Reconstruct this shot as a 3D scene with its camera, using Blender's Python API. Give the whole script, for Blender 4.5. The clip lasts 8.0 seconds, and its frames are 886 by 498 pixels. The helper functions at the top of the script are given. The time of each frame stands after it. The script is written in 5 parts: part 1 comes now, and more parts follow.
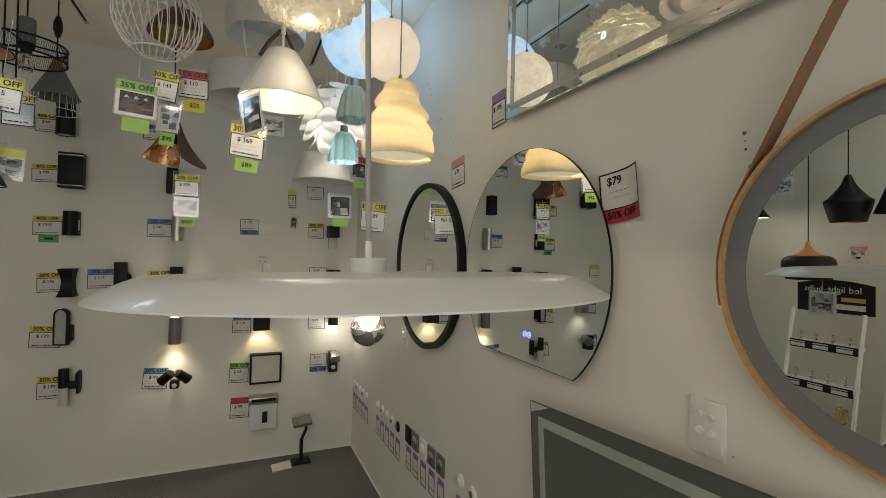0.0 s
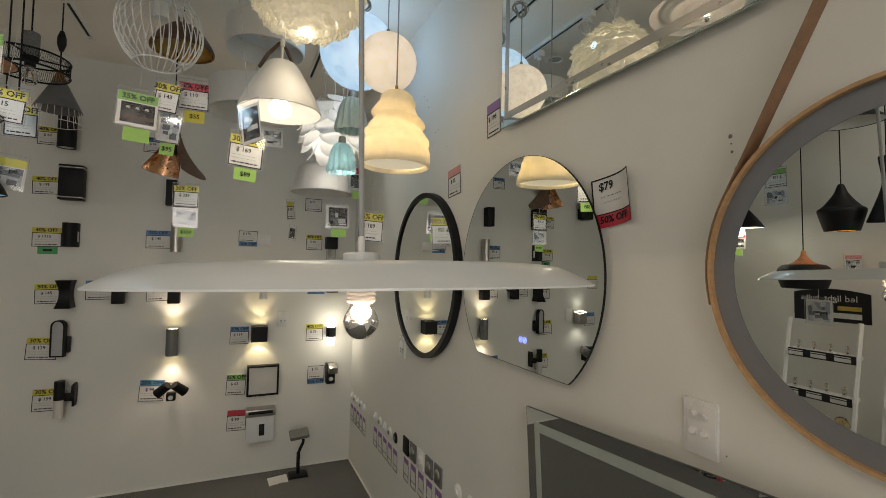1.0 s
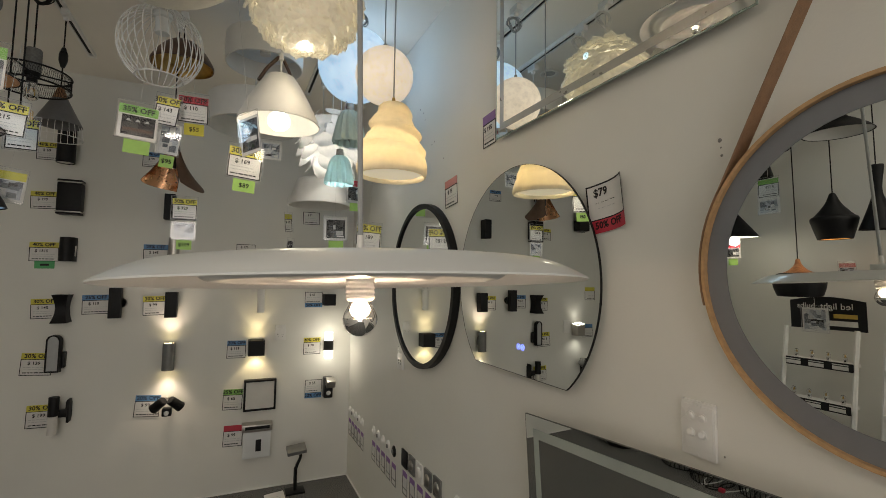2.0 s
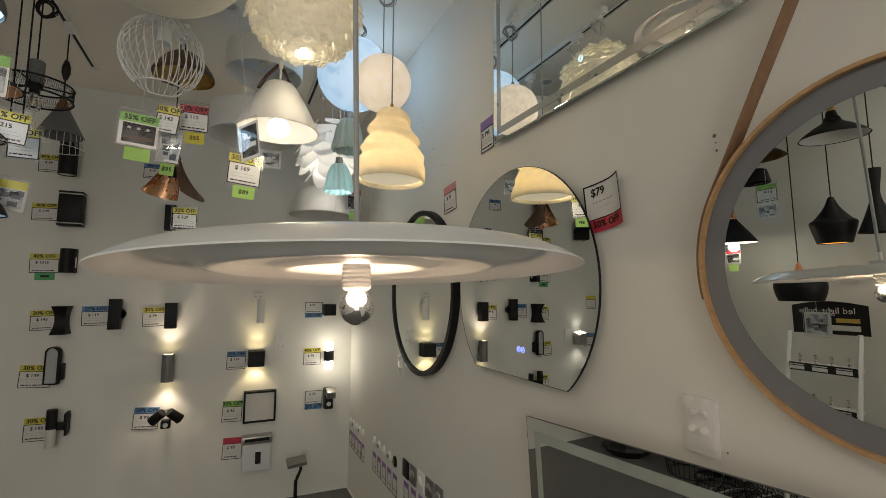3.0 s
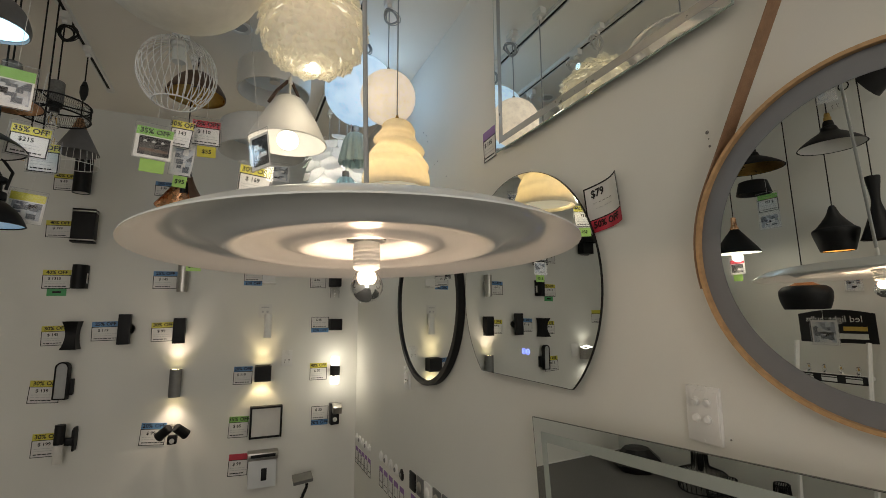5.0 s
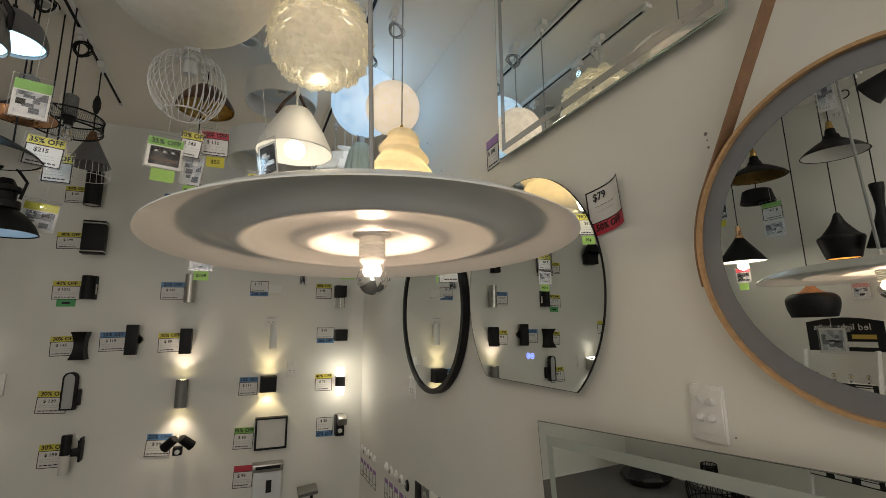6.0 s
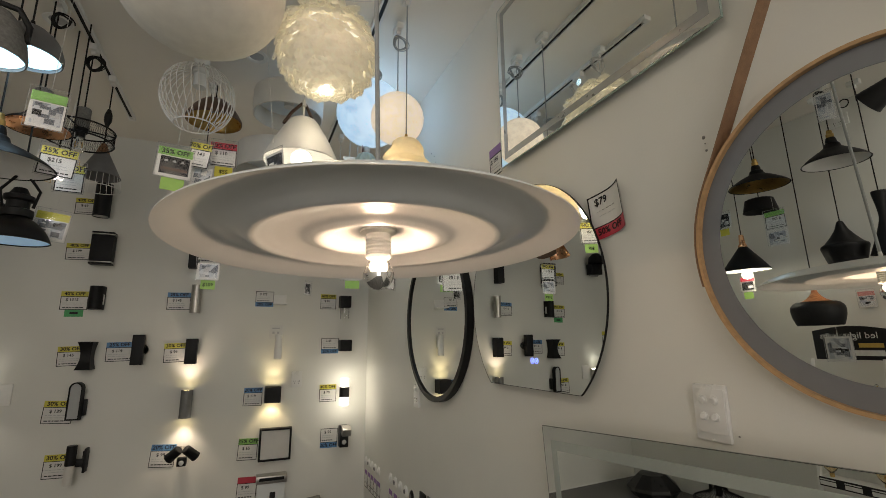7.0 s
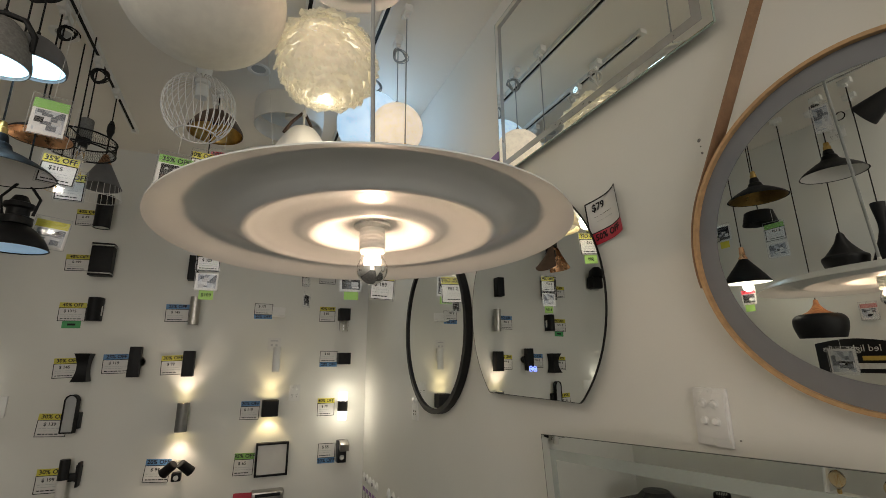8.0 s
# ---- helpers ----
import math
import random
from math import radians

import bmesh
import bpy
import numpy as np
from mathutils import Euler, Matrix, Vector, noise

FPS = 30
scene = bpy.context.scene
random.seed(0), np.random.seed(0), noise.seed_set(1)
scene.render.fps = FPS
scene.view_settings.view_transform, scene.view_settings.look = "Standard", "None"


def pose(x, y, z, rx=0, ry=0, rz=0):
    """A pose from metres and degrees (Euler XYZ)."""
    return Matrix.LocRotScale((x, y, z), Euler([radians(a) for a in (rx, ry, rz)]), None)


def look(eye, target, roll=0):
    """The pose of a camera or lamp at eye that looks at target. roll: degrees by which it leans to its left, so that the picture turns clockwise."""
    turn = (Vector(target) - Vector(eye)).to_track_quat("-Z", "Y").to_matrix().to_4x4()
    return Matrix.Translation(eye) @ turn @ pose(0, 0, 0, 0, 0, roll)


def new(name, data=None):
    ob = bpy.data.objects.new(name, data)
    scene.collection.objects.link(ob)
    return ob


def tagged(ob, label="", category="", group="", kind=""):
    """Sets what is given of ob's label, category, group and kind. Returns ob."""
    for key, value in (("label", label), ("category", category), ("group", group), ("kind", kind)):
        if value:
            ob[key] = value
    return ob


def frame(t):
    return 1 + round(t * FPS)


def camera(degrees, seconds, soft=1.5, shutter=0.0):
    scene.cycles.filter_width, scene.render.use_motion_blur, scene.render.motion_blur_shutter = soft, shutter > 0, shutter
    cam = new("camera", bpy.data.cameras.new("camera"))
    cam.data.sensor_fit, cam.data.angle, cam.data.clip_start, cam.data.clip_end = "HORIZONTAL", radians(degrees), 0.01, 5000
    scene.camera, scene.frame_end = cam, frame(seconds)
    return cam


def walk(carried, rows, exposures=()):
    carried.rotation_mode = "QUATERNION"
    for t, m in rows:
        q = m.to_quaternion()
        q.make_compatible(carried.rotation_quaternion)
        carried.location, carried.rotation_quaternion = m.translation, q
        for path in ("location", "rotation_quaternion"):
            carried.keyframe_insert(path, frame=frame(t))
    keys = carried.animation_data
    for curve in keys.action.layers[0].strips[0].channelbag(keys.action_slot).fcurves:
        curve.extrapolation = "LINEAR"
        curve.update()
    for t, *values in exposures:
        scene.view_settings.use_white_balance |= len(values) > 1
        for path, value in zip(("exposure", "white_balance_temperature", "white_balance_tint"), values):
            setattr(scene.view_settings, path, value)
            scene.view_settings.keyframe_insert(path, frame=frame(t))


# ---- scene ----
cam = camera(88.2, 8.0, soft=0.7)
PATH = [
    (0, (-0.813, -3.346, 1.442), (0.012, -1.525, 1.455), 1.5),
    (0.5, (-0.814, -3.355, 1.432), (0.013, -1.535, 1.475), 1.4),
    (1, (-0.809, -3.362, 1.419), (0.018, -1.542, 1.494), 1.3),
    (1.5, (-0.815, -3.37, 1.411), (0.019, -1.555, 1.519), 1.1),
    (3, (-0.807, -3.373, 1.368), (0.022, -1.564, 1.565), 0.3),
    (3.5, (-0.815, -3.377, 1.359), (0.005, -1.566, 1.578), 0.2),
    (4, (-0.821, -3.384, 1.342), (-0.004, -1.575, 1.582), 0.1),
    (4.5, (-0.818, -3.39, 1.328), (-0.005, -1.581, 1.59), -0.1),
    (6, (-0.821, -3.407, 1.286), (-0.039, -1.6, 1.634), -0.4),
    (6.5, (-0.827, -3.413, 1.273), (-0.059, -1.606, 1.651), -0.5),
    (7, (-0.827, -3.419, 1.26), (-0.064, -1.615, 1.666), -0.5),
    (7.5, (-0.816, -3.414, 1.247), (-0.058, -1.616, 1.686), -0.4),
    (8, (-0.815, -3.414, 1.232), (-0.062, -1.624, 1.708), -0.4),
]
walk(cam, [(t, look(eye, target, roll)) for t, eye, target, roll in PATH],
     [(0.0, 0.06), (1.5, 0.02), (3.0, -0.04), (4.5, -0.03), (6.5, 0.02), (7.5, 0.03), (8.0, 0.10)])

# ---- light ----
world = bpy.data.worlds.new("shop_air")
world.use_nodes = True
world.node_tree.nodes["Background"].inputs[0].default_value = (0.02, 0.02, 0.02, 1)
scene.world = world
CEIL = 2.62
ROOM_X, ROOM_Y = -2.56, -6.6


def lamp(name, kind, m, power, colour, size=0.05, angle=60, blend=0.6):
    data = bpy.data.lights.new(name, kind)
    data.energy, data.color = power, colour
    if kind == "AREA":
        data.shape, data.size = "DISK", size
    elif kind == "SPOT":
        data.spot_size, data.spot_blend, data.shadow_soft_size = radians(angle), blend, size
    else:
        data.shadow_soft_size = size
    ob = new(name, data)
    ob.matrix_world = m
    return tagged(ob, kind="structure")


WARM, NEUTRAL, COOL = (1.0, 0.80, 0.61), (1.0, 0.90, 0.78), (0.62, 0.82, 1.0)
# added fill lamps under the ceiling, in place of the shop's unseen lights
for x, y in ((-2.05, -2.75), (-2.0, -3.9), (-1.5, -5.4), (-2.2, -5.4)):
    lamp("ceiling_fill", "AREA", pose(x, y, CEIL - 0.02), 4.3, NEUTRAL, 0.16)
# added soft fill behind the camera; no window or shop front is built there
front = bpy.data.lights.new("south_fill", "AREA")
front.shape, front.size, front.size_y, front.energy, front.color = "RECTANGLE", 1.7, 1.9, 27.8, (1.0, 0.938, 0.892)
tagged(new("south_fill", front), kind="structure").matrix_world = pose(-1.6, ROOM_Y + 0.05, 1.3, 90, 0, 0)

# ---- materials ----


def material(name, colour, rough=0.5, metal=0.0, var=0.08, scale=40.0, bump=0.0, fine=400.0, trans=0.0, emit=None, power=0.0, coat=0.0):
    m = bpy.data.materials.new(name)
    m.use_nodes = True
    nt = m.node_tree
    b = nt.nodes["Principled BSDF"]
    tc = nt.nodes.new("ShaderNodeTexCoord")
    n1 = nt.nodes.new("ShaderNodeTexNoise")
    n1.inputs["Scale"].default_value, n1.inputs["Detail"].default_value = scale, 5.0
    nt.links.new(tc.outputs["Object"], n1.inputs["Vector"])
    ramp = nt.nodes.new("ShaderNodeMapRange")
    ramp.inputs["From Min"].default_value, ramp.inputs["From Max"].default_value = 0.3, 0.7
    ramp.inputs["To Min"].default_value, ramp.inputs["To Max"].default_value = 1 - var, 1 + var
    nt.links.new(n1.outputs["Fac"], ramp.inputs["Value"])
    mul = nt.nodes.new("ShaderNodeVectorMath")
    mul.operation = "SCALE"
    mul.inputs[0].default_value = colour
    nt.links.new(ramp.outputs["Result"], mul.inputs["Scale"])
    nt.links.new(mul.outputs["Vector"], b.inputs["Base Color"])
    rr = nt.nodes.new("ShaderNodeMapRange")
    rr.inputs["To Min"].default_value, rr.inputs["To Max"].default_value = max(rough - 0.08, 0), min(rough + 0.08, 1)
    nt.links.new(n1.outputs["Fac"], rr.inputs["Value"])
    if rough > 0.1:
        nt.links.new(rr.outputs["Result"], b.inputs["Roughness"])
    else:
        b.inputs["Roughness"].default_value = rough
    b.inputs["Metallic"].default_value, b.inputs["Coat Weight"].default_value = metal, coat
    b.inputs["Transmission Weight"].default_value = trans
    if max(colour) < 0.02:
        b.inputs["Specular IOR Level"].default_value = 0.25
    if emit:
        b.inputs["Emission Color"].default_value = (*emit, 1)
        b.inputs["Emission Strength"].default_value = power
    if bump:
        n2 = nt.nodes.new("ShaderNodeTexNoise")
        n2.inputs["Scale"].default_value, n2.inputs["Detail"].default_value = fine, 3.0
        nt.links.new(tc.outputs["Object"], n2.inputs["Vector"])
        bp = nt.nodes.new("ShaderNodeBump")
        bp.inputs["Strength"].default_value, bp.inputs["Distance"].default_value = bump, 0.002
        nt.links.new(n2.outputs["Fac"], bp.inputs["Height"])
        nt.links.new(bp.outputs["Normal"], b.inputs["Normal"])
    return m


def shade_material(name, colour, through_share=0.5, rough=0.6, scale=60.0, var=0.06):
    """A thin shade that lets part of the light through."""
    m = material(name, colour, rough, var=var, scale=scale, bump=0.15)
    nt = m.node_tree
    b, out = nt.nodes["Principled BSDF"], nt.nodes["Material Output"]
    tr, mix = nt.nodes.new("ShaderNodeBsdfTranslucent"), nt.nodes.new("ShaderNodeMixShader")
    tr.inputs["Color"].default_value = (*colour, 1)
    mix.inputs[0].default_value = through_share
    nt.links.new(b.outputs[0], mix.inputs[1])
    nt.links.new(tr.outputs[0], mix.inputs[2])
    nt.links.new(mix.outputs[0], out.inputs[0])
    return m


def glowing(m, colour, power):
    """A shade that glows with the lit bulb inside it."""
    b = m.node_tree.nodes["Principled BSDF"]
    b.inputs["Emission Color"].default_value, b.inputs["Emission Strength"].default_value = (*colour, 1), power
    return m


def moon_material(name, colour, dark, power):
    """A lit printed moon: maria and craters in the light that it gives off."""
    m = material(name, (0.7, 0.68, 0.64), 0.7, var=0.1, scale=9)
    nt = m.node_tree
    b = nt.nodes["Principled BSDF"]
    tc, n = nt.nodes.new("ShaderNodeTexCoord"), nt.nodes.new("ShaderNodeTexNoise")
    n.inputs["Scale"].default_value, n.inputs["Detail"].default_value, n.inputs["Roughness"].default_value = 30.0, 10.0, 0.74
    nt.links.new(tc.outputs["Object"], n.inputs["Vector"])
    v = nt.nodes.new("ShaderNodeTexVoronoi")
    v.inputs["Scale"].default_value = 62.0
    nt.links.new(tc.outputs["Object"], v.inputs["Vector"])
    add = nt.nodes.new("ShaderNodeMath")
    add.operation, add.inputs[1].default_value = "MULTIPLY_ADD", 0.22
    nt.links.new(v.outputs["Distance"], add.inputs[0])
    nt.links.new(n.outputs["Fac"], add.inputs[2])
    cr = nt.nodes.new("ShaderNodeValToRGB")
    cr.color_ramp.elements[0].position, cr.color_ramp.elements[0].color = 0.44, (*dark, 1)
    cr.color_ramp.elements[1].position, cr.color_ramp.elements[1].color = 0.70, (*colour, 1)
    nt.links.new(add.outputs[0], cr.inputs[0])
    nt.links.new(cr.outputs[0], b.inputs["Emission Color"])
    b.inputs["Emission Strength"].default_value = power
    return m


def carpet_material():
    m = material("carpet_grey", (0.075, 0.075, 0.072), 0.95, var=0.3, scale=18, bump=1.0, fine=260)
    nt = m.node_tree
    b = nt.nodes["Principled BSDF"]
    tc, n = nt.nodes.new("ShaderNodeTexCoord"), nt.nodes.new("ShaderNodeTexNoise")
    n.inputs["Scale"].default_value, n.inputs["Detail"].default_value = 190.0, 2.0
    nt.links.new(tc.outputs["Object"], n.inputs["Vector"])
    cr = nt.nodes.new("ShaderNodeValToRGB")
    cr.color_ramp.elements[0].position, cr.color_ramp.elements[0].color = 0.35, (0.028, 0.028, 0.027, 1)
    cr.color_ramp.elements[1].position, cr.color_ramp.elements[1].color = 0.66, (0.26, 0.255, 0.24, 1)
    nt.links.new(n.outputs["Fac"], cr.inputs[0])
    nt.links.new(cr.outputs[0], b.inputs["Base Color"])
    return m


def wood_material(name, light, dark, scale=18.0):
    m = material(name, light, 0.5, var=0.1, bump=0.1)
    nt = m.node_tree
    b = nt.nodes["Principled BSDF"]
    tc, w = nt.nodes.new("ShaderNodeTexCoord"), nt.nodes.new("ShaderNodeTexWave")
    w.inputs["Scale"].default_value, w.inputs["Distortion"].default_value, w.inputs["Detail"].default_value = scale, 9.0, 4.0
    nt.links.new(tc.outputs["Object"], w.inputs["Vector"])
    cr = nt.nodes.new("ShaderNodeValToRGB")
    cr.color_ramp.elements[0].color, cr.color_ramp.elements[1].color = (*dark, 1), (*light, 1)
    nt.links.new(w.outputs["Fac"], cr.inputs[0])
    nt.links.new(cr.outputs[0], b.inputs["Base Color"])
    return m


def picture_material(name, a, b2, c, scale=22.0):
    """A small printed picture: soft patches of three colours."""
    m = material(name, a, 0.35)
    nt = m.node_tree
    b = nt.nodes["Principled BSDF"]
    tc, v = nt.nodes.new("ShaderNodeTexCoord"), nt.nodes.new("ShaderNodeTexVoronoi")
    v.distance, v.inputs["Scale"].default_value = "CHEBYCHEV", scale
    nt.links.new(tc.outputs["Object"], v.inputs["Vector"])
    sep, cr = nt.nodes.new("ShaderNodeSeparateColor"), nt.nodes.new("ShaderNodeValToRGB")
    nt.links.new(v.outputs["Color"], sep.inputs[0])
    e = cr.color_ramp.elements
    e[0].color, e[1].color = (*a, 1), (*c, 1)
    e.new(0.5).color = (*b2, 1)
    e[0].position, e[1].position, e[2].position = 0.3, 0.62, 0.85
    n = nt.nodes.new("ShaderNodeTexNoise")
    n.inputs["Scale"].default_value, n.inputs["Detail"].default_value = scale * 0.45, 6.0
    nt.links.new(tc.outputs["Object"], n.inputs["Vector"])
    mul = nt.nodes.new("ShaderNodeMath")
    mul.operation, mul.inputs[1].default_value = "MULTIPLY_ADD", 0.55
    nt.links.new(sep.outputs[0], mul.inputs[0])
    half = nt.nodes.new("ShaderNodeMath")
    half.operation, half.inputs[1].default_value = "MULTIPLY", 0.6
    nt.links.new(n.outputs["Fac"], half.inputs[0])
    nt.links.new(half.outputs[0], mul.inputs[2])
    nt.links.new(mul.outputs[0], cr.inputs[0])
    nt.links.new(cr.outputs[0], b.inputs["Base Color"])
    return m


M = {
    "wall": material("wall_paint", (0.715, 0.708, 0.658), 0.6, var=0.025, scale=2.2, bump=0.12, fine=160),
    "ceiling": material("ceiling_paint", (0.82, 0.78, 0.71), 0.8, var=0.03, scale=1.5, bump=0.1, fine=120),
    "carpet": carpet_material(),
    "white": material("white_plastic", (0.78, 0.77, 0.74), 0.35, var=0.03),
    "gloss_white": material("glossy_white_wire", (0.76, 0.75, 0.73), 0.15, var=0.02),
    "white_metal": material("white_satin_metal", (0.68, 0.70, 0.70), 0.32, var=0.03, scale=12, coat=0.3),
    "matt_white": material("matt_white_metal", (0.74, 0.73, 0.70), 0.55, var=0.04, scale=14),
    "black": material("black_metal", (0.007, 0.007, 0.0075), 0.5, var=0.25, scale=60, bump=0.05),
    "black_plastic": material("black_plastic", (0.016, 0.016, 0.017), 0.3, var=0.2),
    "cord_black": material("black_cord", (0.012, 0.012, 0.012), 0.7),
    "cord_white": material("white_cord", (0.62, 0.61, 0.58), 0.6),
    "cord_grey": material("grey_cord", (0.33, 0.34, 0.34), 0.5),
    "chrome": material("chrome", (0.86, 0.86, 0.86), 0.06, 1.0, var=0.02),
    "steel": material("brushed_steel", (0.45, 0.43, 0.40), 0.32, 1.0, var=0.12, scale=90),
    "greymetal": material("grey_painted_metal", (0.19, 0.19, 0.185), 0.45, 0.4, var=0.08),
    "mirror": material("mirror_silver", (0.82, 0.845, 0.825), 0.0, 1.0, var=0.0),
    "frost": material("frosted_glass_band", (0.19, 0.195, 0.21), 0.45, 0.2, var=0.03),
    "frost_light": material("pale_frosted_border", (0.40, 0.44, 0.41), 0.45, 0.1, var=0.03),
    "frost_mirror": material("frosted_mirror_band", (0.36, 0.37, 0.36), 0.3, 0.55, var=0.03),
    "dark_edge": material("dark_glass_edge", (0.05, 0.06, 0.055), 0.2, 0.2, var=0.04),
    "glassedge": material("green_glass_edge", (0.42, 0.52, 0.47), 0.15, 0.3, var=0.04),
    "glass": material("clear_glass", (1, 1, 1), 0.02, trans=1.0, var=0.0),
    "sleeve": material("clear_plastic_sleeve", (0.97, 0.97, 0.97), 0.03, trans=1.0, var=0.0),
    # pale colour painted as the highlight on the plastic sleeve edges
    "edge_glint": material("painted_edge_glint", (0.46, 0.46, 0.46), 0.12, var=0.05),
    "oak": material("oak_frame", (0.47, 0.29, 0.14), 0.45, var=0.14, scale=90, bump=0.1),
    "walnut": wood_material("walnut_neck", (0.36, 0.19, 0.09), (0.20, 0.09, 0.04), 30),
    "leather": material("brown_leather", (0.27, 0.155, 0.085), 0.55, var=0.15, scale=70, bump=0.4, fine=500),
    "dark_leather": material("dark_brown_leather", (0.055, 0.028, 0.018), 0.5, var=0.2, scale=70, bump=0.4, fine=500),
    # the blue moon's light inside the drums is put into this colour
    "lining": material("moon_tinted_lining", (0.76, 0.82, 0.88), 0.6, var=0.04, scale=12),
    "cream_lit": material("lit_cream_diffuser", (0.86, 0.79, 0.62), 0.5, emit=(1.0, 0.86, 0.60), power=0.42, var=0.05),
    "switch_white": material("glossy_white_plastic", (0.72, 0.715, 0.69), 0.28, var=0.01, scale=4),
    "plaster": material("grey_plaster", (0.26, 0.25, 0.24), 0.9, var=0.5, scale=300),
    "copper": material("copper_inside", (0.72, 0.40, 0.22), 0.28, 1.0, var=0.1),
    "orange_wood": wood_material("orange_stained_wood", (0.62, 0.26, 0.10), (0.44, 0.16, 0.055), 26),
    "amber_glass": material("amber_tinted_glass", (1.0, 0.80, 0.50), 0.02, trans=1.0, var=0.0),
    "brass": material("aged_brass", (0.55, 0.37, 0.13), 0.3, 1.0, var=0.15),
    "veneer_out": material("brown_veneer", (0.11, 0.062, 0.038), 0.45, var=0.2, scale=35),
    "concrete": material("cast_concrete", (0.19, 0.185, 0.175), 0.85, var=0.22, scale=120, bump=0.6, fine=300),
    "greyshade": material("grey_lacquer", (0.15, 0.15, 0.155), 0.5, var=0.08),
    "cream": glowing(shade_material("cream_resin", (0.86, 0.79, 0.62), 0.45, 0.5, 45, 0.08), (1.0, 0.85, 0.58), 0.10),
    "feather": glowing(shade_material("cream_feather", (0.93, 0.90, 0.82), 0.34, 0.8, 50, 0.08), (1.0, 0.88, 0.62), 0.10),
    "feather_core": material("feather_glow_core", (0.9, 0.85, 0.7), 0.6, emit=(1.0, 0.92, 0.76), power=0.75, var=0.0),
    "petal": shade_material("white_petal_plastic", (0.82, 0.81, 0.78), 0.4, 0.5),
    "pleat": shade_material("pale_pleated_glass", (0.68, 0.80, 0.78), 0.45, 0.3),
    "paper_ball": shade_material("white_paper", (0.88, 0.86, 0.80), 0.2, 0.8, 30, 0.05),
    "diffuser": material("grey_opal_diffuser", (0.42, 0.43, 0.43), 0.4, var=0.04),
    "opal": material("opal_panel", (0.62, 0.60, 0.56), 0.45, var=0.04, scale=15),
    "card": material("tag_card", (0.68, 0.67, 0.64), 0.4, var=0.03),
    "ink": material("black_ink", (0.015, 0.015, 0.016), 0.5),
    "faint": material("faint_ink", (0.46, 0.46, 0.46), 0.5),
    "copper_ink": material("brown_print", (0.13, 0.075, 0.055), 0.45, var=0.5, scale=160),
    "slate_ink": material("slate_print", (0.12, 0.13, 0.15), 0.45),
    "yellow": material("yellow_print", (0.62, 0.56, 0.06), 0.45, var=0.06),
    "blue": material("blue_print", (0.10, 0.24, 0.46), 0.45, var=0.06),
    "green": material("green_print", (0.22, 0.46, 0.10), 0.45, var=0.06),
    "lime": material("lime_sticker", (0.40, 0.66, 0.16), 0.5, var=0.05),
    "deepgreen": material("green_sticker", (0.06, 0.34, 0.11), 0.5, var=0.05),
    "red": material("red_print", (0.50, 0.035, 0.06), 0.45, var=0.06),
    "pink": material("faded_red_print", (0.55, 0.22, 0.20), 0.5, var=0.08),
    "purple": material("purple_print", (0.26, 0.13, 0.36), 0.5, var=0.08),
    "gold_ink": material("gold_ink", (0.6, 0.42, 0.08), 0.45),
    "white_ink": material("white_ink", (0.75, 0.75, 0.72), 0.5),
    "pic_dark": picture_material("dark_photo", (0.012, 0.012, 0.014), (0.025, 0.025, 0.028), (0.12, 0.115, 0.11), 45),
    "pic_light": picture_material("light_photo", (0.10, 0.11, 0.13), (0.45, 0.48, 0.52), (0.70, 0.69, 0.66), 32),
    "bulb_hot": material("lit_warm_bulb", (0.9, 0.8, 0.6), 0.3, emit=(1.0, 0.69, 0.46), power=240.0, var=0.0),
    "bulb_high": material("lit_warm_small_bulb", (0.9, 0.8, 0.6), 0.3, emit=(1.0, 0.69, 0.46), power=420.0, var=0.0),
    "bulb_soft": material("lit_soft_bulb", (0.9, 0.8, 0.6), 0.3, emit=(1.0, 0.90, 0.72), power=5.0, var=0.0),
    "bulb_cone": material("lit_white_bulb", (0.9, 0.9, 0.85), 0.3, emit=(1.0, 0.90, 0.74), power=5.0, var=0.0),
    "glow_white": material("lit_white_tube", (0.9, 0.9, 0.9), 0.3, emit=(1.0, 0.92, 0.76), power=5.0, var=0.0),
    "glow_warm": material("lit_warm_lens", (0.9, 0.8, 0.6), 0.3, emit=(1.0, 0.78, 0.38), power=9.0, var=0.0),
    "glow_cool": material("lit_cool_opal", (0.7, 0.85, 0.95), 0.3, emit=(0.50, 0.84, 1.0), power=1.5, var=0.0),
    "glow_soft": material("white_lining_added_glow", (0.85, 0.84, 0.8), 0.4, emit=(1.0, 0.92, 0.78), power=0.8, var=0.0),
    "rim_blue": material("pale_blue_lens", (0.25, 0.4, 0.55), 0.3, emit=(0.35, 0.60, 0.85), power=0.30, var=0.0),
    # emission added to the gold of the vase linings, which hold no bulb
    "glow_gold": material("gold_inside_added_glow", (0.6, 0.35, 0.1), 0.35, 0.6, emit=(1.0, 0.52, 0.12), power=0.9, var=0.0),
    "touch_blue": material("lit_blue_icon", (0.2, 0.3, 0.8), 0.3, emit=(0.18, 0.25, 1.0), power=2.5, var=0.0),
    "moon_warm": moon_material("warm_moon", (0.95, 0.77, 0.57), (0.58, 0.45, 0.32), 0.62),
    "moon_blue": moon_material("blue_moon", (0.50, 0.77, 1.0), (0.24, 0.47, 0.78), 0.78),
}

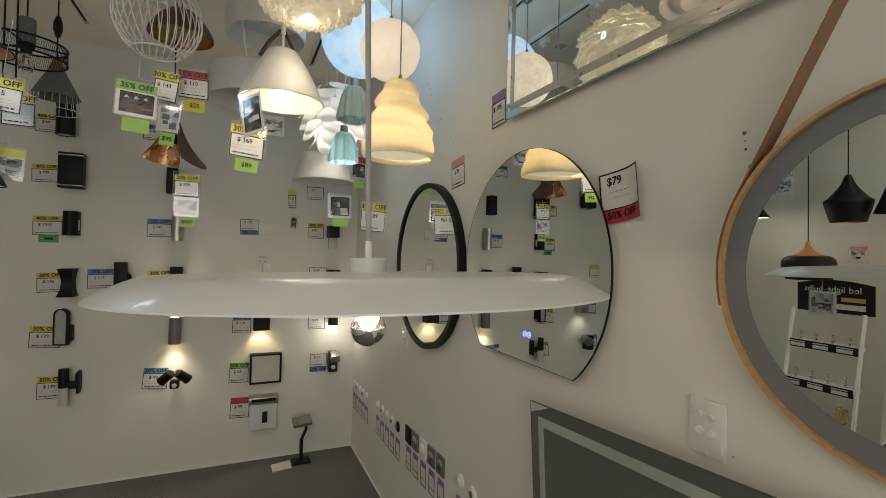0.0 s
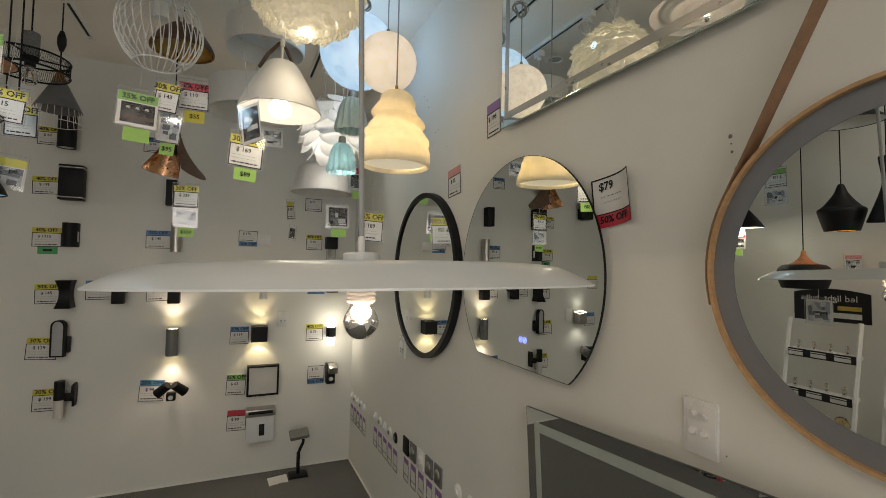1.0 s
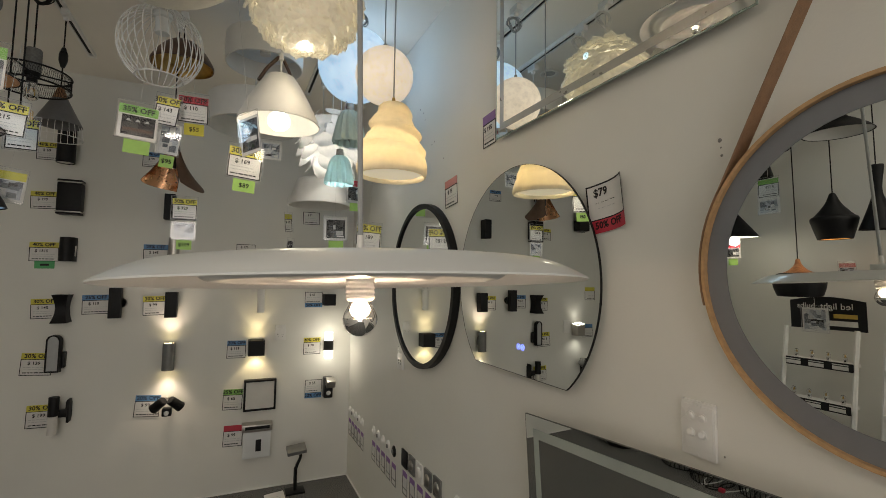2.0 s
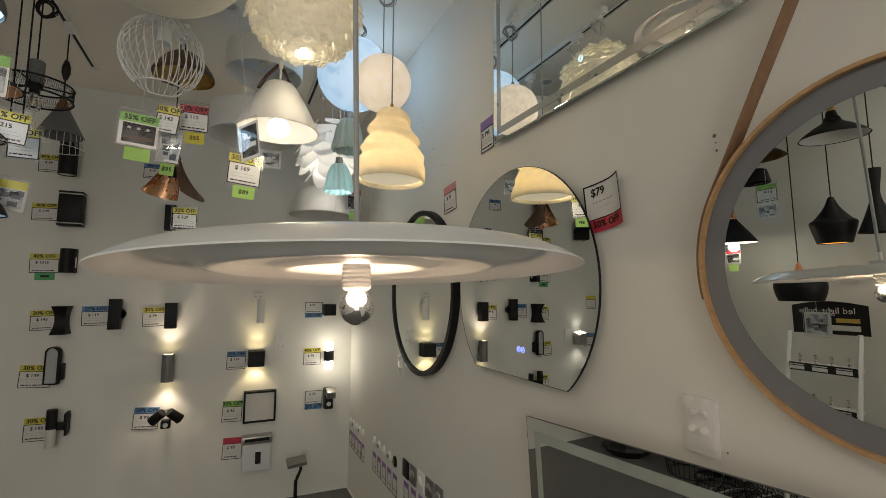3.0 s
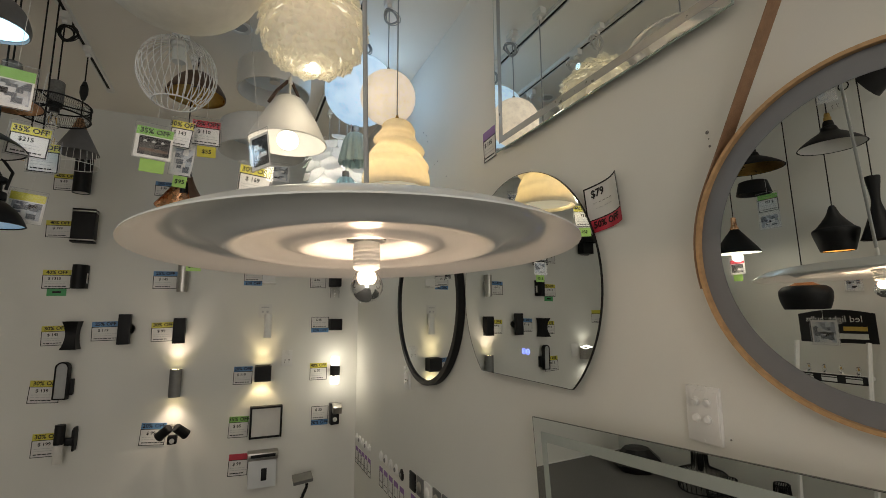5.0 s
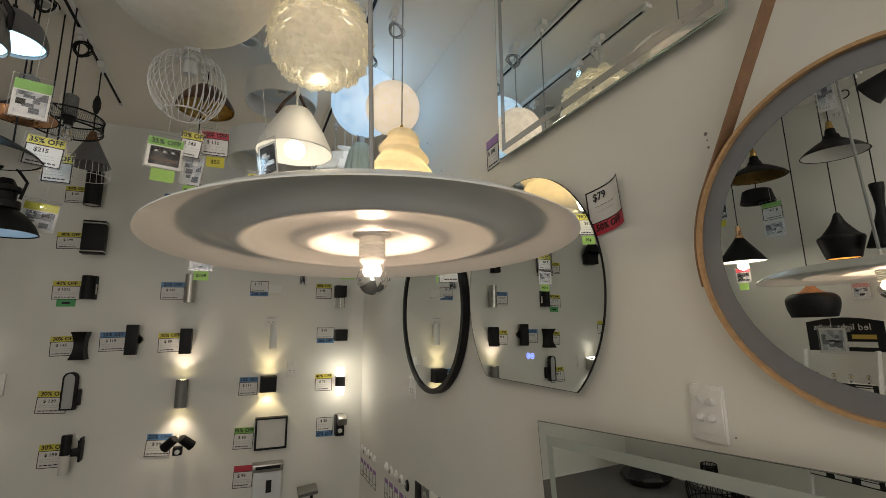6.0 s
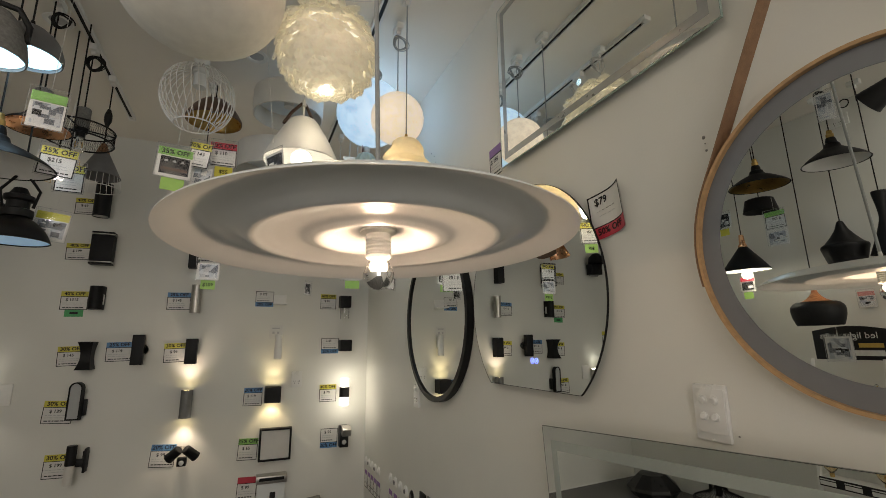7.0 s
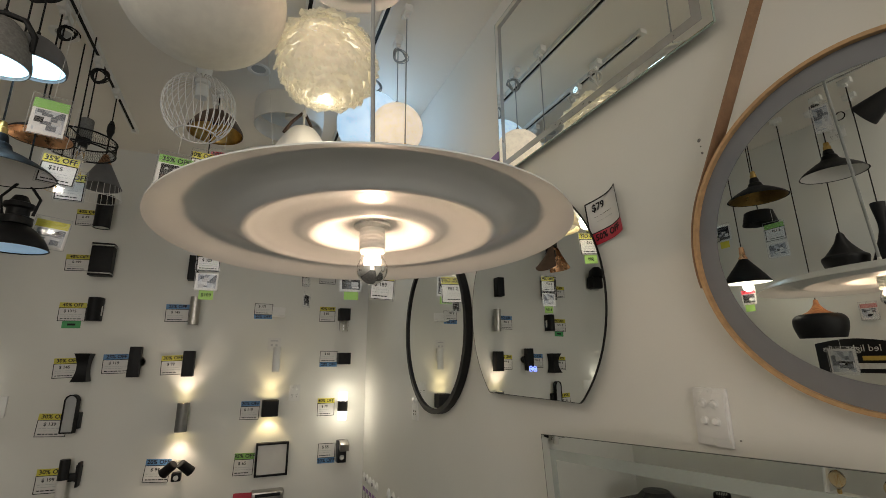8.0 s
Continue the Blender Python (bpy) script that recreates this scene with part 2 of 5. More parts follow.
# ---- mesh helpers ----


def finish(bm, smooth=True):
    bmesh.ops.recalc_face_normals(bm, faces=bm.faces)
    for f in bm.faces:
        f.smooth = smooth
    if smooth:
        for e in bm.edges:
            if len(e.link_faces) == 2 and e.calc_face_angle(0) > 0.6:
                e.smooth = False
    return bm


def part(name, bm, mat, parent=None, label="", m=None, smooth=True):
    """One mesh object out of a bmesh (or a ready mesh), under a thing or a part."""
    if isinstance(bm, bmesh.types.BMesh):
        finish(bm, smooth)
        me = bpy.data.meshes.new(name)
        bm.to_mesh(me)
        bm.free()
        me.materials.append(M[mat])
    else:
        me = bm
    ob = new(name, me)
    ob.parent = parent
    if m is not None:
        ob.matrix_basis = m
    if label:
        tagged(ob, label)
    return ob


def thing(name, m, label, category, group="", kind=""):
    ob = new(name)
    ob.empty_display_size = 0.05
    ob.matrix_basis = m
    return tagged(ob, label, category, group, kind)


def on_left(x, z):
    """A place on the wall with the outdoor lights: local x right, z up, -y out of the wall."""
    return pose(x, 0, z)


def on_right(y, z):
    """A place on the wall with the mirrors."""
    return pose(0, y, z, 0, 0, -90)


def box(bm, c, s, bevel=0.0):
    r = bmesh.ops.create_cube(bm, size=1.0, matrix=Matrix.LocRotScale(c, None, s))
    if bevel:
        edges = list({e for v in r["verts"] for e in v.link_edges})
        bmesh.ops.bevel(bm, geom=edges, offset=bevel, segments=2, affect="EDGES", profile=0.6)
    return bm


def boxes(*items, bevel=0.0):
    bm = bmesh.new()
    for c, s in items:
        box(bm, c, s, bevel)
    return bm


def lathe(profile, seg=48, wave=None):
    """Turns (r, z) pairs round z. wave(angle, r, z) may shift the radius."""
    bm = bmesh.new()
    rings = []
    for r, z in profile:
        if r < 1e-6:
            rings.append([bm.verts.new((0, 0, z))])
            continue
        ring = []
        for k in range(seg):
            a = 2 * math.pi * k / seg
            q = wave(a, r, z) if wave else r
            ring.append(bm.verts.new((q * math.cos(a), q * math.sin(a), z)))
        rings.append(ring)
    for a, b in zip(rings, rings[1:]):
        for k in range(seg):
            j = (k + 1) % seg
            if len(a) == 1 and len(b) == 1:
                continue
            if len(a) == 1:
                bm.faces.new((a[0], b[k], b[j]))
            elif len(b) == 1:
                bm.faces.new((a[k], a[j], b[0]))
            else:
                bm.faces.new((a[k], a[j], b[j], b[k]))
    return bm


def shell(profile, t=0.003, seg=48, wave=None):
    """A thin open shade: the outline given from top to rim, and back inside it."""
    inside = [(max(r - t, 0.0), z - (t if r < 0.03 else t * 0.4)) for r, z in reversed(profile)]
    return lathe(list(profile) + inside, seg, wave)


def sweep(bm, pts, r, seg=8, closed=False):
    pts = [Vector(p) for p in pts]
    n = len(pts)
    rings = []
    up = Vector((0.13, 0.21, 0.97))
    for i, p in enumerate(pts):
        a = pts[(i - 1) % n] if closed or i else p
        b = pts[(i + 1) % n] if closed or i < n - 1 else p
        d = (b - a).normalized()
        u = d.cross(up)
        if u.length < 0.05:
            u = d.cross(Vector((1, 0, 0)))
        u.normalize()
        v = d.cross(u)
        rings.append([bm.verts.new(p + r * (math.cos(2 * math.pi * k / seg) * u + math.sin(2 * math.pi * k / seg) * v)) for k in range(seg)])
    for i in range(n if closed else n - 1):
        a, b = rings[i], rings[(i + 1) % n]
        for k in range(seg):
            bm.faces.new((a[k], a[(k + 1) % seg], b[(k + 1) % seg], b[k]))
    if not closed:
        bm.faces.new(rings[0])
        bm.faces.new(rings[-1])
    return bm


def tube(pts, r, seg=8, closed=False):
    return sweep(bmesh.new(), pts, r, seg, closed)


def circle(r, z, n=48, squash=1.0):
    return [(r * math.cos(2 * math.pi * k / n), squash * r * math.sin(2 * math.pi * k / n), z) for k in range(n)]


def ball(r, c=(0, 0, 0), u=32, v=20, squash=1.0):
    bm = bmesh.new()
    bmesh.ops.create_uvsphere(bm, u_segments=u, v_segments=v, radius=r, matrix=Matrix.LocRotScale(c, None, (1, 1, squash)))
    return bm


def plate(outline, depth):
    """A flat plate in the local xz plane, from y = 0 out to -depth."""
    bm = bmesh.new()
    a = [bm.verts.new((x, 0, z)) for x, z in outline]
    b = [bm.verts.new((x, -depth, z)) for x, z in outline]
    bm.faces.new(a)
    bm.faces.new(b)
    n = len(outline)
    for i in range(n):
        bm.faces.new((a[i], a[(i + 1) % n], b[(i + 1) % n], b[i]))
    return bm


def ring_plate(outer, inner, y0, y1):
    """A flat frame between two outlines with as many points each."""
    bm = bmesh.new()
    n = len(outer)
    q = [[bm.verts.new((x, y, z)) for x, z in o] for o, y in ((outer, y0), (outer, y1), (inner, y1), (inner, y0))]
    for a, b in zip(q, q[1:] + q[:1]):
        for i in range(n):
            bm.faces.new((a[i], a[(i + 1) % n], b[(i + 1) % n], b[i]))
    return bm


TEXTS = {}


def text_mesh(words, size, mat, heavy=0.0):
    """Upright lettering in the xz plane, centred, facing -y."""
    key = (words, size, mat, heavy)
    if key not in TEXTS:
        cu = bpy.data.curves.new("lettering", "FONT")
        cu.body, cu.size, cu.align_x, cu.align_y, cu.extrude, cu.offset, cu.resolution_u = words, size, "CENTER", "CENTER", 0.0003, heavy, 2
        ob = bpy.data.objects.new("lettering", cu)
        scene.collection.objects.link(ob)
        me = bpy.data.meshes.new_from_object(ob.evaluated_get(bpy.context.evaluated_depsgraph_get()))
        bpy.data.objects.remove(ob)
        me.transform(pose(0, 0, 0, 90, 0, 0))
        me.materials.clear()
        me.materials.append(M[mat])
        TEXTS[key] = me
    return TEXTS[key]

# ---- the room ----
def slab(name, c, s, mat, label, category="wall"):
    ob = part(name, boxes((c, s)), mat, smooth=False)
    return tagged(ob, label, category, kind="structure")


slab("floor", (ROOM_X / 2, ROOM_Y / 2, -0.05), (-ROOM_X + 0.2, -ROOM_Y + 0.2, 0.1), "carpet", "dark grey loop-pile carpet over the whole shop floor", "floor")
slab("ceiling", (ROOM_X / 2, ROOM_Y / 2, CEIL + 0.05), (-ROOM_X + 0.2, -ROOM_Y + 0.2, 0.1), "ceiling", "plain off-white plasterboard shop ceiling", "ceiling")
slab("wall_north", (ROOM_X / 2, 0.05, CEIL / 2), (-ROOM_X, 0.1, CEIL), "wall", "white painted display wall carrying outdoor lights")
slab("wall_east", (0.05, ROOM_Y / 2, CEIL / 2), (0.1, -ROOM_Y + 0.2, CEIL), "wall", "white painted wall carrying mirrors and switches")
slab("wall_west", (ROOM_X - 0.05, ROOM_Y / 2, CEIL / 2), (0.1, -ROOM_Y + 0.2, CEIL), "wall", "white painted wall behind the bulb stands")
# added out of view to close the room behind the camera
slab("wall_south", (ROOM_X / 2, ROOM_Y - 0.05, CEIL / 2), (-ROOM_X, 0.1, CEIL), "wall", "added plain white wall closing the unseen end")
slab("trim", (ROOM_X / 2, -0.004, 0.004), (-ROOM_X, 0.008, 0.008), "white", "thin white carpet edge strip", "trim")
slab("trim", (-0.004, ROOM_Y / 2, 0.004), (0.008, -ROOM_Y, 0.008), "white", "thin white carpet edge strip", "trim")


def track(x, y0, y1):
    t = thing("track_rail", pose(x, (y0 + y1) / 2, CEIL), "white ceiling track rail with a dark slot", "track light rail", "ceiling tracks")
    n = abs(y1 - y0)
    part("rail", boxes(((-0.0125, 0, -0.010), (0.009, n, 0.02)), ((0.0125, 0, -0.010), (0.009, n, 0.02)), ((0, 0, -0.003), (0.016, n, 0.006))), "white", t, smooth=False)
    part("slot", boxes(((0, 0, -0.0105), (0.0155, n - 0.04, 0.009))), "black", t, "black conductor slot", smooth=False)
    for s in (-1, 1):
        part("end_cap", boxes(((0, s * (n / 2 + 0.012), -0.011), (0.036, 0.024, 0.022)), bevel=0.002), "white", t)


track(-1.56, -0.36, -2.1)
track(-1.56, -2.2, -4.2)
track(-0.41, -0.36, -2.3)
track(-0.41, -2.4, -4.4)
track(-2.05, -0.9, -3.4)
track(-0.70, -0.5, -2.17)


def downlight(x, y):
    t = thing("downlight", pose(x, y, CEIL), "round white recessed ceiling downlight", "downlight", "ceiling downlights")
    part("trim_ring", lathe([(0.032, -0.001), (0.05, -0.001), (0.055, -0.004), (0.05, -0.008), (0.036, -0.006), (0.032, -0.001)], 40), "white", t)
    part("lens", lathe([(0.0, -0.0025), (0.033, -0.0025), (0.033, -0.001), (0.0, -0.001)], 32), "diffuser", t)


# the last two fixtures are made up to go with the ceiling fill
for x, y in ((-0.88, -1.27), (-1.66, -1.22), (-2.05, -2.75), (-2.0, -3.9)):
    downlight(x, y)


def coil(bm, c, r, turns, wire, tilt=0.3):
    rnd = random.Random(int(abs(c[2]) * 1000) + turns)
    pts = []
    q, dx, lean = r, 0.0, tilt
    for k in range(turns * 16):
        a = 2 * math.pi * k / 16
        if k % 16 == 0:
            q0, q = q, r * rnd.uniform(0.62, 1.05)
            l0, lean = lean, tilt * rnd.uniform(-1.2, 1.4)
            dx = rnd.uniform(-0.006, 0.006)
        f = (k % 16) / 16
        qq, ll = q0 + (q - q0) * f, l0 + (lean - l0) * f
        pts.append((c[0] + qq * math.cos(a) + dx, c[1] + ll * qq * math.cos(a) + 0.006 * math.sin(a * 2), c[2] + 1.05 * qq * math.sin(a)))
    return sweep(bm, pts, wire, 5)


def hang(t, top_z, length, cord="cord_black", adapter=True, coiled=0, r=0.003, drift=(0, 0)):
    """Cord from the lamp at local z top_z up to the ceiling, with its track adapter and a tied coil of spare cord."""
    a = length
    part("cord", tube([(0, 0, top_z), (drift[0] * 0.5, drift[1] * 0.5, (top_z + a) / 2), (drift[0], drift[1], a - 0.05 if adapter else a)], r, 7), cord, t)
    if adapter:
        part("track_adapter", boxes(((drift[0], drift[1], a - 0.035), (0.03, 0.06, 0.03)), ((drift[0], drift[1], a - 0.057), (0.018, 0.018, 0.02)), bevel=0.003), "white", t)
    if coiled:
        bm = bmesh.new()
        coil(bm, (drift[0] + 0.012, drift[1], a - 0.105), 0.036, coiled + 4, r * 0.85)
        part("spare_cord", bm, cord, t)


# ---- price tags ----
def tag_parts(t, w, h, head, head_text, price, low=False, border=True, y=0.0, sleeve=False):
    part("card", boxes(((0, y - 0.001, 0), (w, 0.0016, h))), "card", t, smooth=False)
    hh = h * 0.27
    zc = -h / 2 + hh / 2 if low else h / 2 - hh / 2
    if head:
        part("header", boxes(((0, y - 0.0023, zc), (w * 0.99, 0.001, hh))), head, t, smooth=False)
        if head_text:
            part("header_text", text_mesh(head_text, round(hh * 0.92, 4), "ink", 0.0007), "ink", t, m=pose(0, y - 0.0033, zc))
    else:
        hh = 0.0
    body_c = (hh / 2 if low else -hh / 2)
    bh = h - hh
    if border:
        b = 0.0035
        part("border", boxes(((-w / 2 + b / 2, y - 0.0022, body_c), (b, 0.0008, bh)), ((w / 2 - b / 2, y - 0.0022, body_c), (b, 0.0008, bh)),
                             ((0, y - 0.0022, body_c + bh / 2 - b / 2), (w - 2 * b, 0.0008, b)), ((0, y - 0.0022, body_c - bh / 2 + b / 2), (w - 2 * b, 0.0008, b))), "ink", t, smooth=False)
    if price:
        part("price", text_mesh(price, round(h * 0.2, 4), "ink", 0.0004), "ink", t, m=pose(-w * 0.08, y - 0.003, body_c + bh * 0.24))
    rnd = random.Random(int(w * 10000) + len(head_text) + len(price) * 7 + int(abs(t.location.x) * 100))
    rows, low_rows = [], []
    for k, zz in enumerate((0.0, -0.14, -0.33)):
        x0 = -w * 0.4
        while x0 < w * (0.15 + 0.25 * rnd.random()):
            l = w * rnd.uniform(0.05, 0.15)
            (low_rows if k == 2 else rows).append(((x0 + l / 2, y - 0.0022, body_c + bh * zz), (l, 0.0008, h * (0.042 if k == 2 else 0.022))))
            x0 += l + w * 0.03
    tagged(part("writing", boxes(*rows), "faint", t, smooth=False), kind="stuff")
    tagged(part("writing", boxes(*low_rows), "ink", t, smooth=False), kind="stuff")


TAGWORD = {"yellow": "yellow", "blue": "blue", "red": "red", "green": "green", "purple": "purple", "pink": "faded red", "": "plain white"}


def wall_tag(m, w, h, head, head_text, price, low=False, extra="", turn=0.0):
    label = f"white price card with {TAGWORD[head]} sale strip on the wall" if head else "plain white black-bordered price card on the wall"
    t = thing("price_tag", m @ pose(0, -0.001, 0, 0, turn, 0), label, "price tag", "wall price tags")
    tag_parts(t, w, h, head, head_text, price, low)
    if extra:
        part("sticker", boxes(((0.005, -0.0015, -h / 2 - 0.02), (w * 0.68, 0.0012, 0.044))), extra, t, "small green price sticker", smooth=False)
        part("writing", boxes(((0.005, -0.0026, -h / 2 - 0.02), (w * 0.3, 0.0008, 0.012))), "ink", t, smooth=False)


for x, z, w, h, head, ht, price, low, extra, turn in (
    (-1.818, 1.836, 0.134, 0.102, "yellow", "40% OFF", "$ 199", False, "", -2),
    (-1.805, 1.535, 0.136, 0.111, "yellow", "40% OFF", "$ 1315", False, "deepgreen", -1),
    (-1.782, 1.207, 0.130, 0.114, "yellow", "30% OFF", "$ 145", False, "", -2),
    (-1.542, 1.229, 0.138, 0.115, "blue", "25% OFF", "$ 119", False, "", -1.5),
    (-1.240, 1.219, 0.130, 0.119, "yellow", "30% OFF", "$ 99", False, "", -2),
    (-1.252, 1.546, 0.134, 0.112, "blue", "25% OFF", "$ 145", False, "", -1),
    (-1.250, 0.605, 0.135, 0.131, "blue", "20% OFF", "$ 99", False, "", 4),
    (-1.801, 0.892, 0.144, 0.126, "yellow", "30% OFF", "$ 139", False, "", 3),
    (-1.763, 0.598, 0.138, 0.128, "yellow", "30% OFF", "$ 199", False, "", 1),
    (-0.732, 1.575, 0.118, 0.105, "blue", "20% OFF", "$ 175", True, "", 0),
    (-0.296, 1.568, 0.111, 0.107, "yellow", "40% OFF", "$ 85", False, "", 0),
    (-0.763, 0.926, 0.115, 0.116, "blue", "20% OFF", "$ 119", False, "", 1),
    (-0.772, 0.600, 0.118, 0.133, "green", "35% OFF", "$ 65", False, "", 2),
    (-0.761, 0.365, 0.117, 0.135, "red", "", "$ 99", False, "", 2),
    (-0.273, 1.253, 0.122, 0.109, "blue", "20% OFF", "$ 65", True, "", 0),
    (-0.274, 0.927, 0.117, 0.116, "yellow", "40% OFF", "$ 70", False, "", 0),
    (-0.255, 0.627, 0.116, 0.126, "blue", "20% OFF", "$ 55", True, "", 1),
    (-1.295, 2.140, 0.115, 0.095, "blue", "20% OFF", "$ 99", False, "", 0),
    (-1.817, 2.126, 0.115, 0.104, "yellow", "40% OFF", "$ 69", False, "", -1),
    (-0.308, 1.835, 0.116, 0.09, "", "", "$ 71", False, "", 0),
    (-2.235, 1.93, 0.10, 0.11, "", "", "", False, "", 0),
    (-2.341, 1.30, 0.12, 0.12, "yellow", "", "", False, "", 0),
    (-2.31, 0.955, 0.12, 0.12, "blue", "", "", False, "", 0),
    (-2.33, 0.64, 0.12, 0.12, "blue", "", "", False, "", 0),
):
    wall_tag(on_left(x, z), w, h, head, ht, price, low, extra, turn)


# ---- outdoor wall lights ----
GROUP = "outdoor wall lights on display"


def sconce(name, x, z, label):
    return thing(name, on_left(x, z), label, "wall light", GROUP)


def half_round(w, h, d, n=14):
    pts = [(-w / 2, 0)] + [(w / 2 * math.sin(-math.pi / 2 + math.pi * k / n), -d * (0.35 + 0.65 * math.cos(-math.pi / 2 + math.pi * k / n))) for k in range(n + 1)] + [(w / 2, 0)]
    bm = bmesh.new()
    a, b = [bm.verts.new((px, py, -h / 2)) for px, py in pts], [bm.verts.new((px, py, h / 2)) for px, py in pts]
    bm.faces.new(a), bm.faces.new(b)
    for i in range(len(pts)):
        j = (i + 1) % len(pts)
        bm.faces.new((a[i], a[j], b[j], b[i]))
    return bm


t = sconce("wall_light", -1.689, 1.856, "black up-down wall box with polished bands")
part("body", boxes(((0, -0.045, 0), (0.118, 0.07, 0.165)), bevel=0.008), "black", t)
part("back_plate", boxes(((0, -0.005, 0), (0.11, 0.01, 0.15))), "black", t)
for s in (-1, 1):
    part("band", boxes(((0, -0.046, s * 0.087), (0.122, 0.074, 0.006)), bevel=0.002), "steel", t, "polished steel band")
    part("cap", boxes(((0, -0.045, s * 0.0965), (0.118, 0.07, 0.011)), bevel=0.004), "black", t)

t = sconce("wall_light", -1.69, 1.552, "small black half-round wall light")
part("body", half_round(0.078, 0.14, 0.075), "black", t)
part("side_window", boxes(((0.0375, -0.03, -0.01), (0.004, 0.02, 0.06))), "opal", t)

t = sconce("wall_light", -1.69, 1.209, "black hourglass-shaped up-down wall light")
bm = bmesh.new()
prev = None
for k in range(13):
    f = -1 + k / 6
    w = 0.025 + 0.013 * f * f
    d = 0.055 + 0.022 * f * f
    ring = [bm.verts.new((sx * w, -0.004 - (d * 1.4 if fy else 0.0), f * 0.08)) for sx, fy in ((-1, 0), (-1, 1), (1, 1), (1, 0))]
    if prev:
        for i in range(4):
            bm.faces.new((prev[i], prev[(i + 1) % 4], ring[(i + 1) % 4], ring[i]))
    else:
        bm.faces.new(ring)
    prev = ring
bm.faces.new(prev)
part("body", bm, "black", t)
part("back_plate", boxes(((0, -0.003, 0), (0.045, 0.006, 0.10))), "black", t)

t = sconce("wall_light", -1.436, 1.24, "slim black rectangular wall light with a rear dome")
part("body", boxes(((0, -0.06, 0), (0.062, 0.05, 0.18)), bevel=0.003), "black", t)
part("mount", lathe([(0.0, -0.035), (0.028, -0.035), (0.032, -0.01), (0.032, 0.0)], 24), "black", t, m=pose(0.018, -0.035, 0, 90, 0, 0))

t = sconce("wall_light", -1.147, 1.227, "black square-section wall light beside a yellow tag")
part("body", boxes(((0, -0.05, 0), (0.066, 0.07, 0.157)), bevel=0.003), "black", t)
part("mount", boxes(((0, -0.008, 0), (0.05, 0.016, 0.10))), "black", t)


def up_down_tube(x, z, h, r, mat, label, caps="black"):
    t = sconce("wall_light", x, z, label)
    part("body", lathe([(r - 0.004, -h / 2 + 0.004), (r - 0.004, -h / 2), (r, -h / 2), (r, h / 2), (r - 0.004, h / 2), (r - 0.004, h / 2 - 0.004)], 36), mat, t, m=pose(0, -0.02 - r, 0))
    for s in (-1, 1):
        part("lens", lathe([(0, s * (h / 2 - 0.006)), (r - 0.0042, s * (h / 2 - 0.006)), (r - 0.0042, s * (h / 2 - 0.004)), (0, s * (h / 2 - 0.004))], 28), caps, t, m=pose(0, -0.02 - r, 0))
    part("mount", boxes(((0, -0.012, 0), (0.035, 0.024, 0.07)), bevel=0.002), mat, t)
    return t


up_down_tube(-1.15, 1.56, 0.18, 0.031, "steel", "brushed steel up-down tube wall light", "opal")
up_down_tube(-1.719, 2.158, 0.21, 0.045, "black", "large black tube wall light", "opal")
up_down_tube(-1.147, 0.908, 0.168, 0.034, "greymetal", "lit grey tube wall light casting beams up and down", "glow_warm")
for s, p in ((1, 3.2), (-1, 3.6)):
    lamp("tube_beam", "SPOT", pose(-1.147, -0.060, 0.908 + s * 0.092, 0 if s < 0 else 180), p, WARM, 0.022, 104, 1.0)

t = sconce("twin_spotlight", -1.139, 0.615, "black twin-head security light with a white sensor eye")
part("base", lathe([(0, -0.03), (0.03, -0.03), (0.042, -0.012), (0.042, 0)], 28), "white", t, m=pose(0, 0, 0.01, 90, 0, 0))
part("sensor", boxes(((0, -0.055, -0.042), (0.052, 0.05, 0.05)), bevel=0.008), "black", t)
part("sensor_eye", ball(0.014, (0, -0.082, -0.045), 20, 12), "white", t)
for s in (-1, 1):
    part("lamp_head", lathe([(0, 0.052), (0.026, 0.052), (0.031, 0.046), (0.033, -0.03), (0.035, -0.048), (0.031, -0.048), (0.031, -0.038), (0, -0.038)], 30), "black", t, m=pose(s * 0.046, -0.07, 0.006, 22, s * -46, 0) @ Matrix.Scale(0.86, 4))
    part("arm", tube([(0, -0.03, 0.035), (s * 0.02, -0.06, 0.042), (s * 0.04, -0.065, 0.03)], 0.008), "steel", t)

t = sconce("wall_light", -1.705, 0.954, "black curved bulkhead light with grey diffuser")
n = 18
arch = [(-0.035, -0.105), (0.035, -0.105)] + [(0.035 * math.cos(math.pi * k / n), 0.07 + 0.035 * math.sin(math.pi * k / n)) for k in range(n + 1)]
small = [(x * 0.82, z * 0.93) for x, z in arch]
bend = pose(0, 0, 0, 0, 0, -12)
part("frame", ring_plate(arch, small, -0.03, -0.062), "black", t, m=bend)
part("diffuser", plate(small, 0.022), "diffuser", t, m=bend @ pose(0, -0.034, 0))
part("mount", boxes(((0.015, -0.018, -0.04), (0.05, 0.036, 0.09)), bevel=0.004), "black", t)

t = sconce("wall_light", -1.668, 0.611, "black bracket wall light with clear lower cylinder")
part("body", lathe([(0, 0.105), (0.024, 0.105), (0.025, 0.10), (0.025, 0.0), (0, 0.0)], 30), "black", t, m=pose(-0.022, -0.075, 0))
part("cylinder", lathe([(0, 0.0), (0.023, 0.0), (0.023, -0.10), (0, -0.10)], 30), "opal", t, m=pose(-0.022, -0.075, -0.002))
part("arm", boxes(((0.012, -0.05, 0.005), (0.05, 0.03, 0.04)), bevel=0.004), "black", t)
part("back_plate", boxes(((0.038, -0.03, 0.015), (0.012, 0.055, 0.13)), bevel=0.003), "black", t)
part("mount", boxes(((0.03, -0.004, 0.015), (0.03, 0.008, 0.09))), "black", t)

t = sconce("wall_light", -1.184, 1.84, "narrow black wall light behind hanging tags")
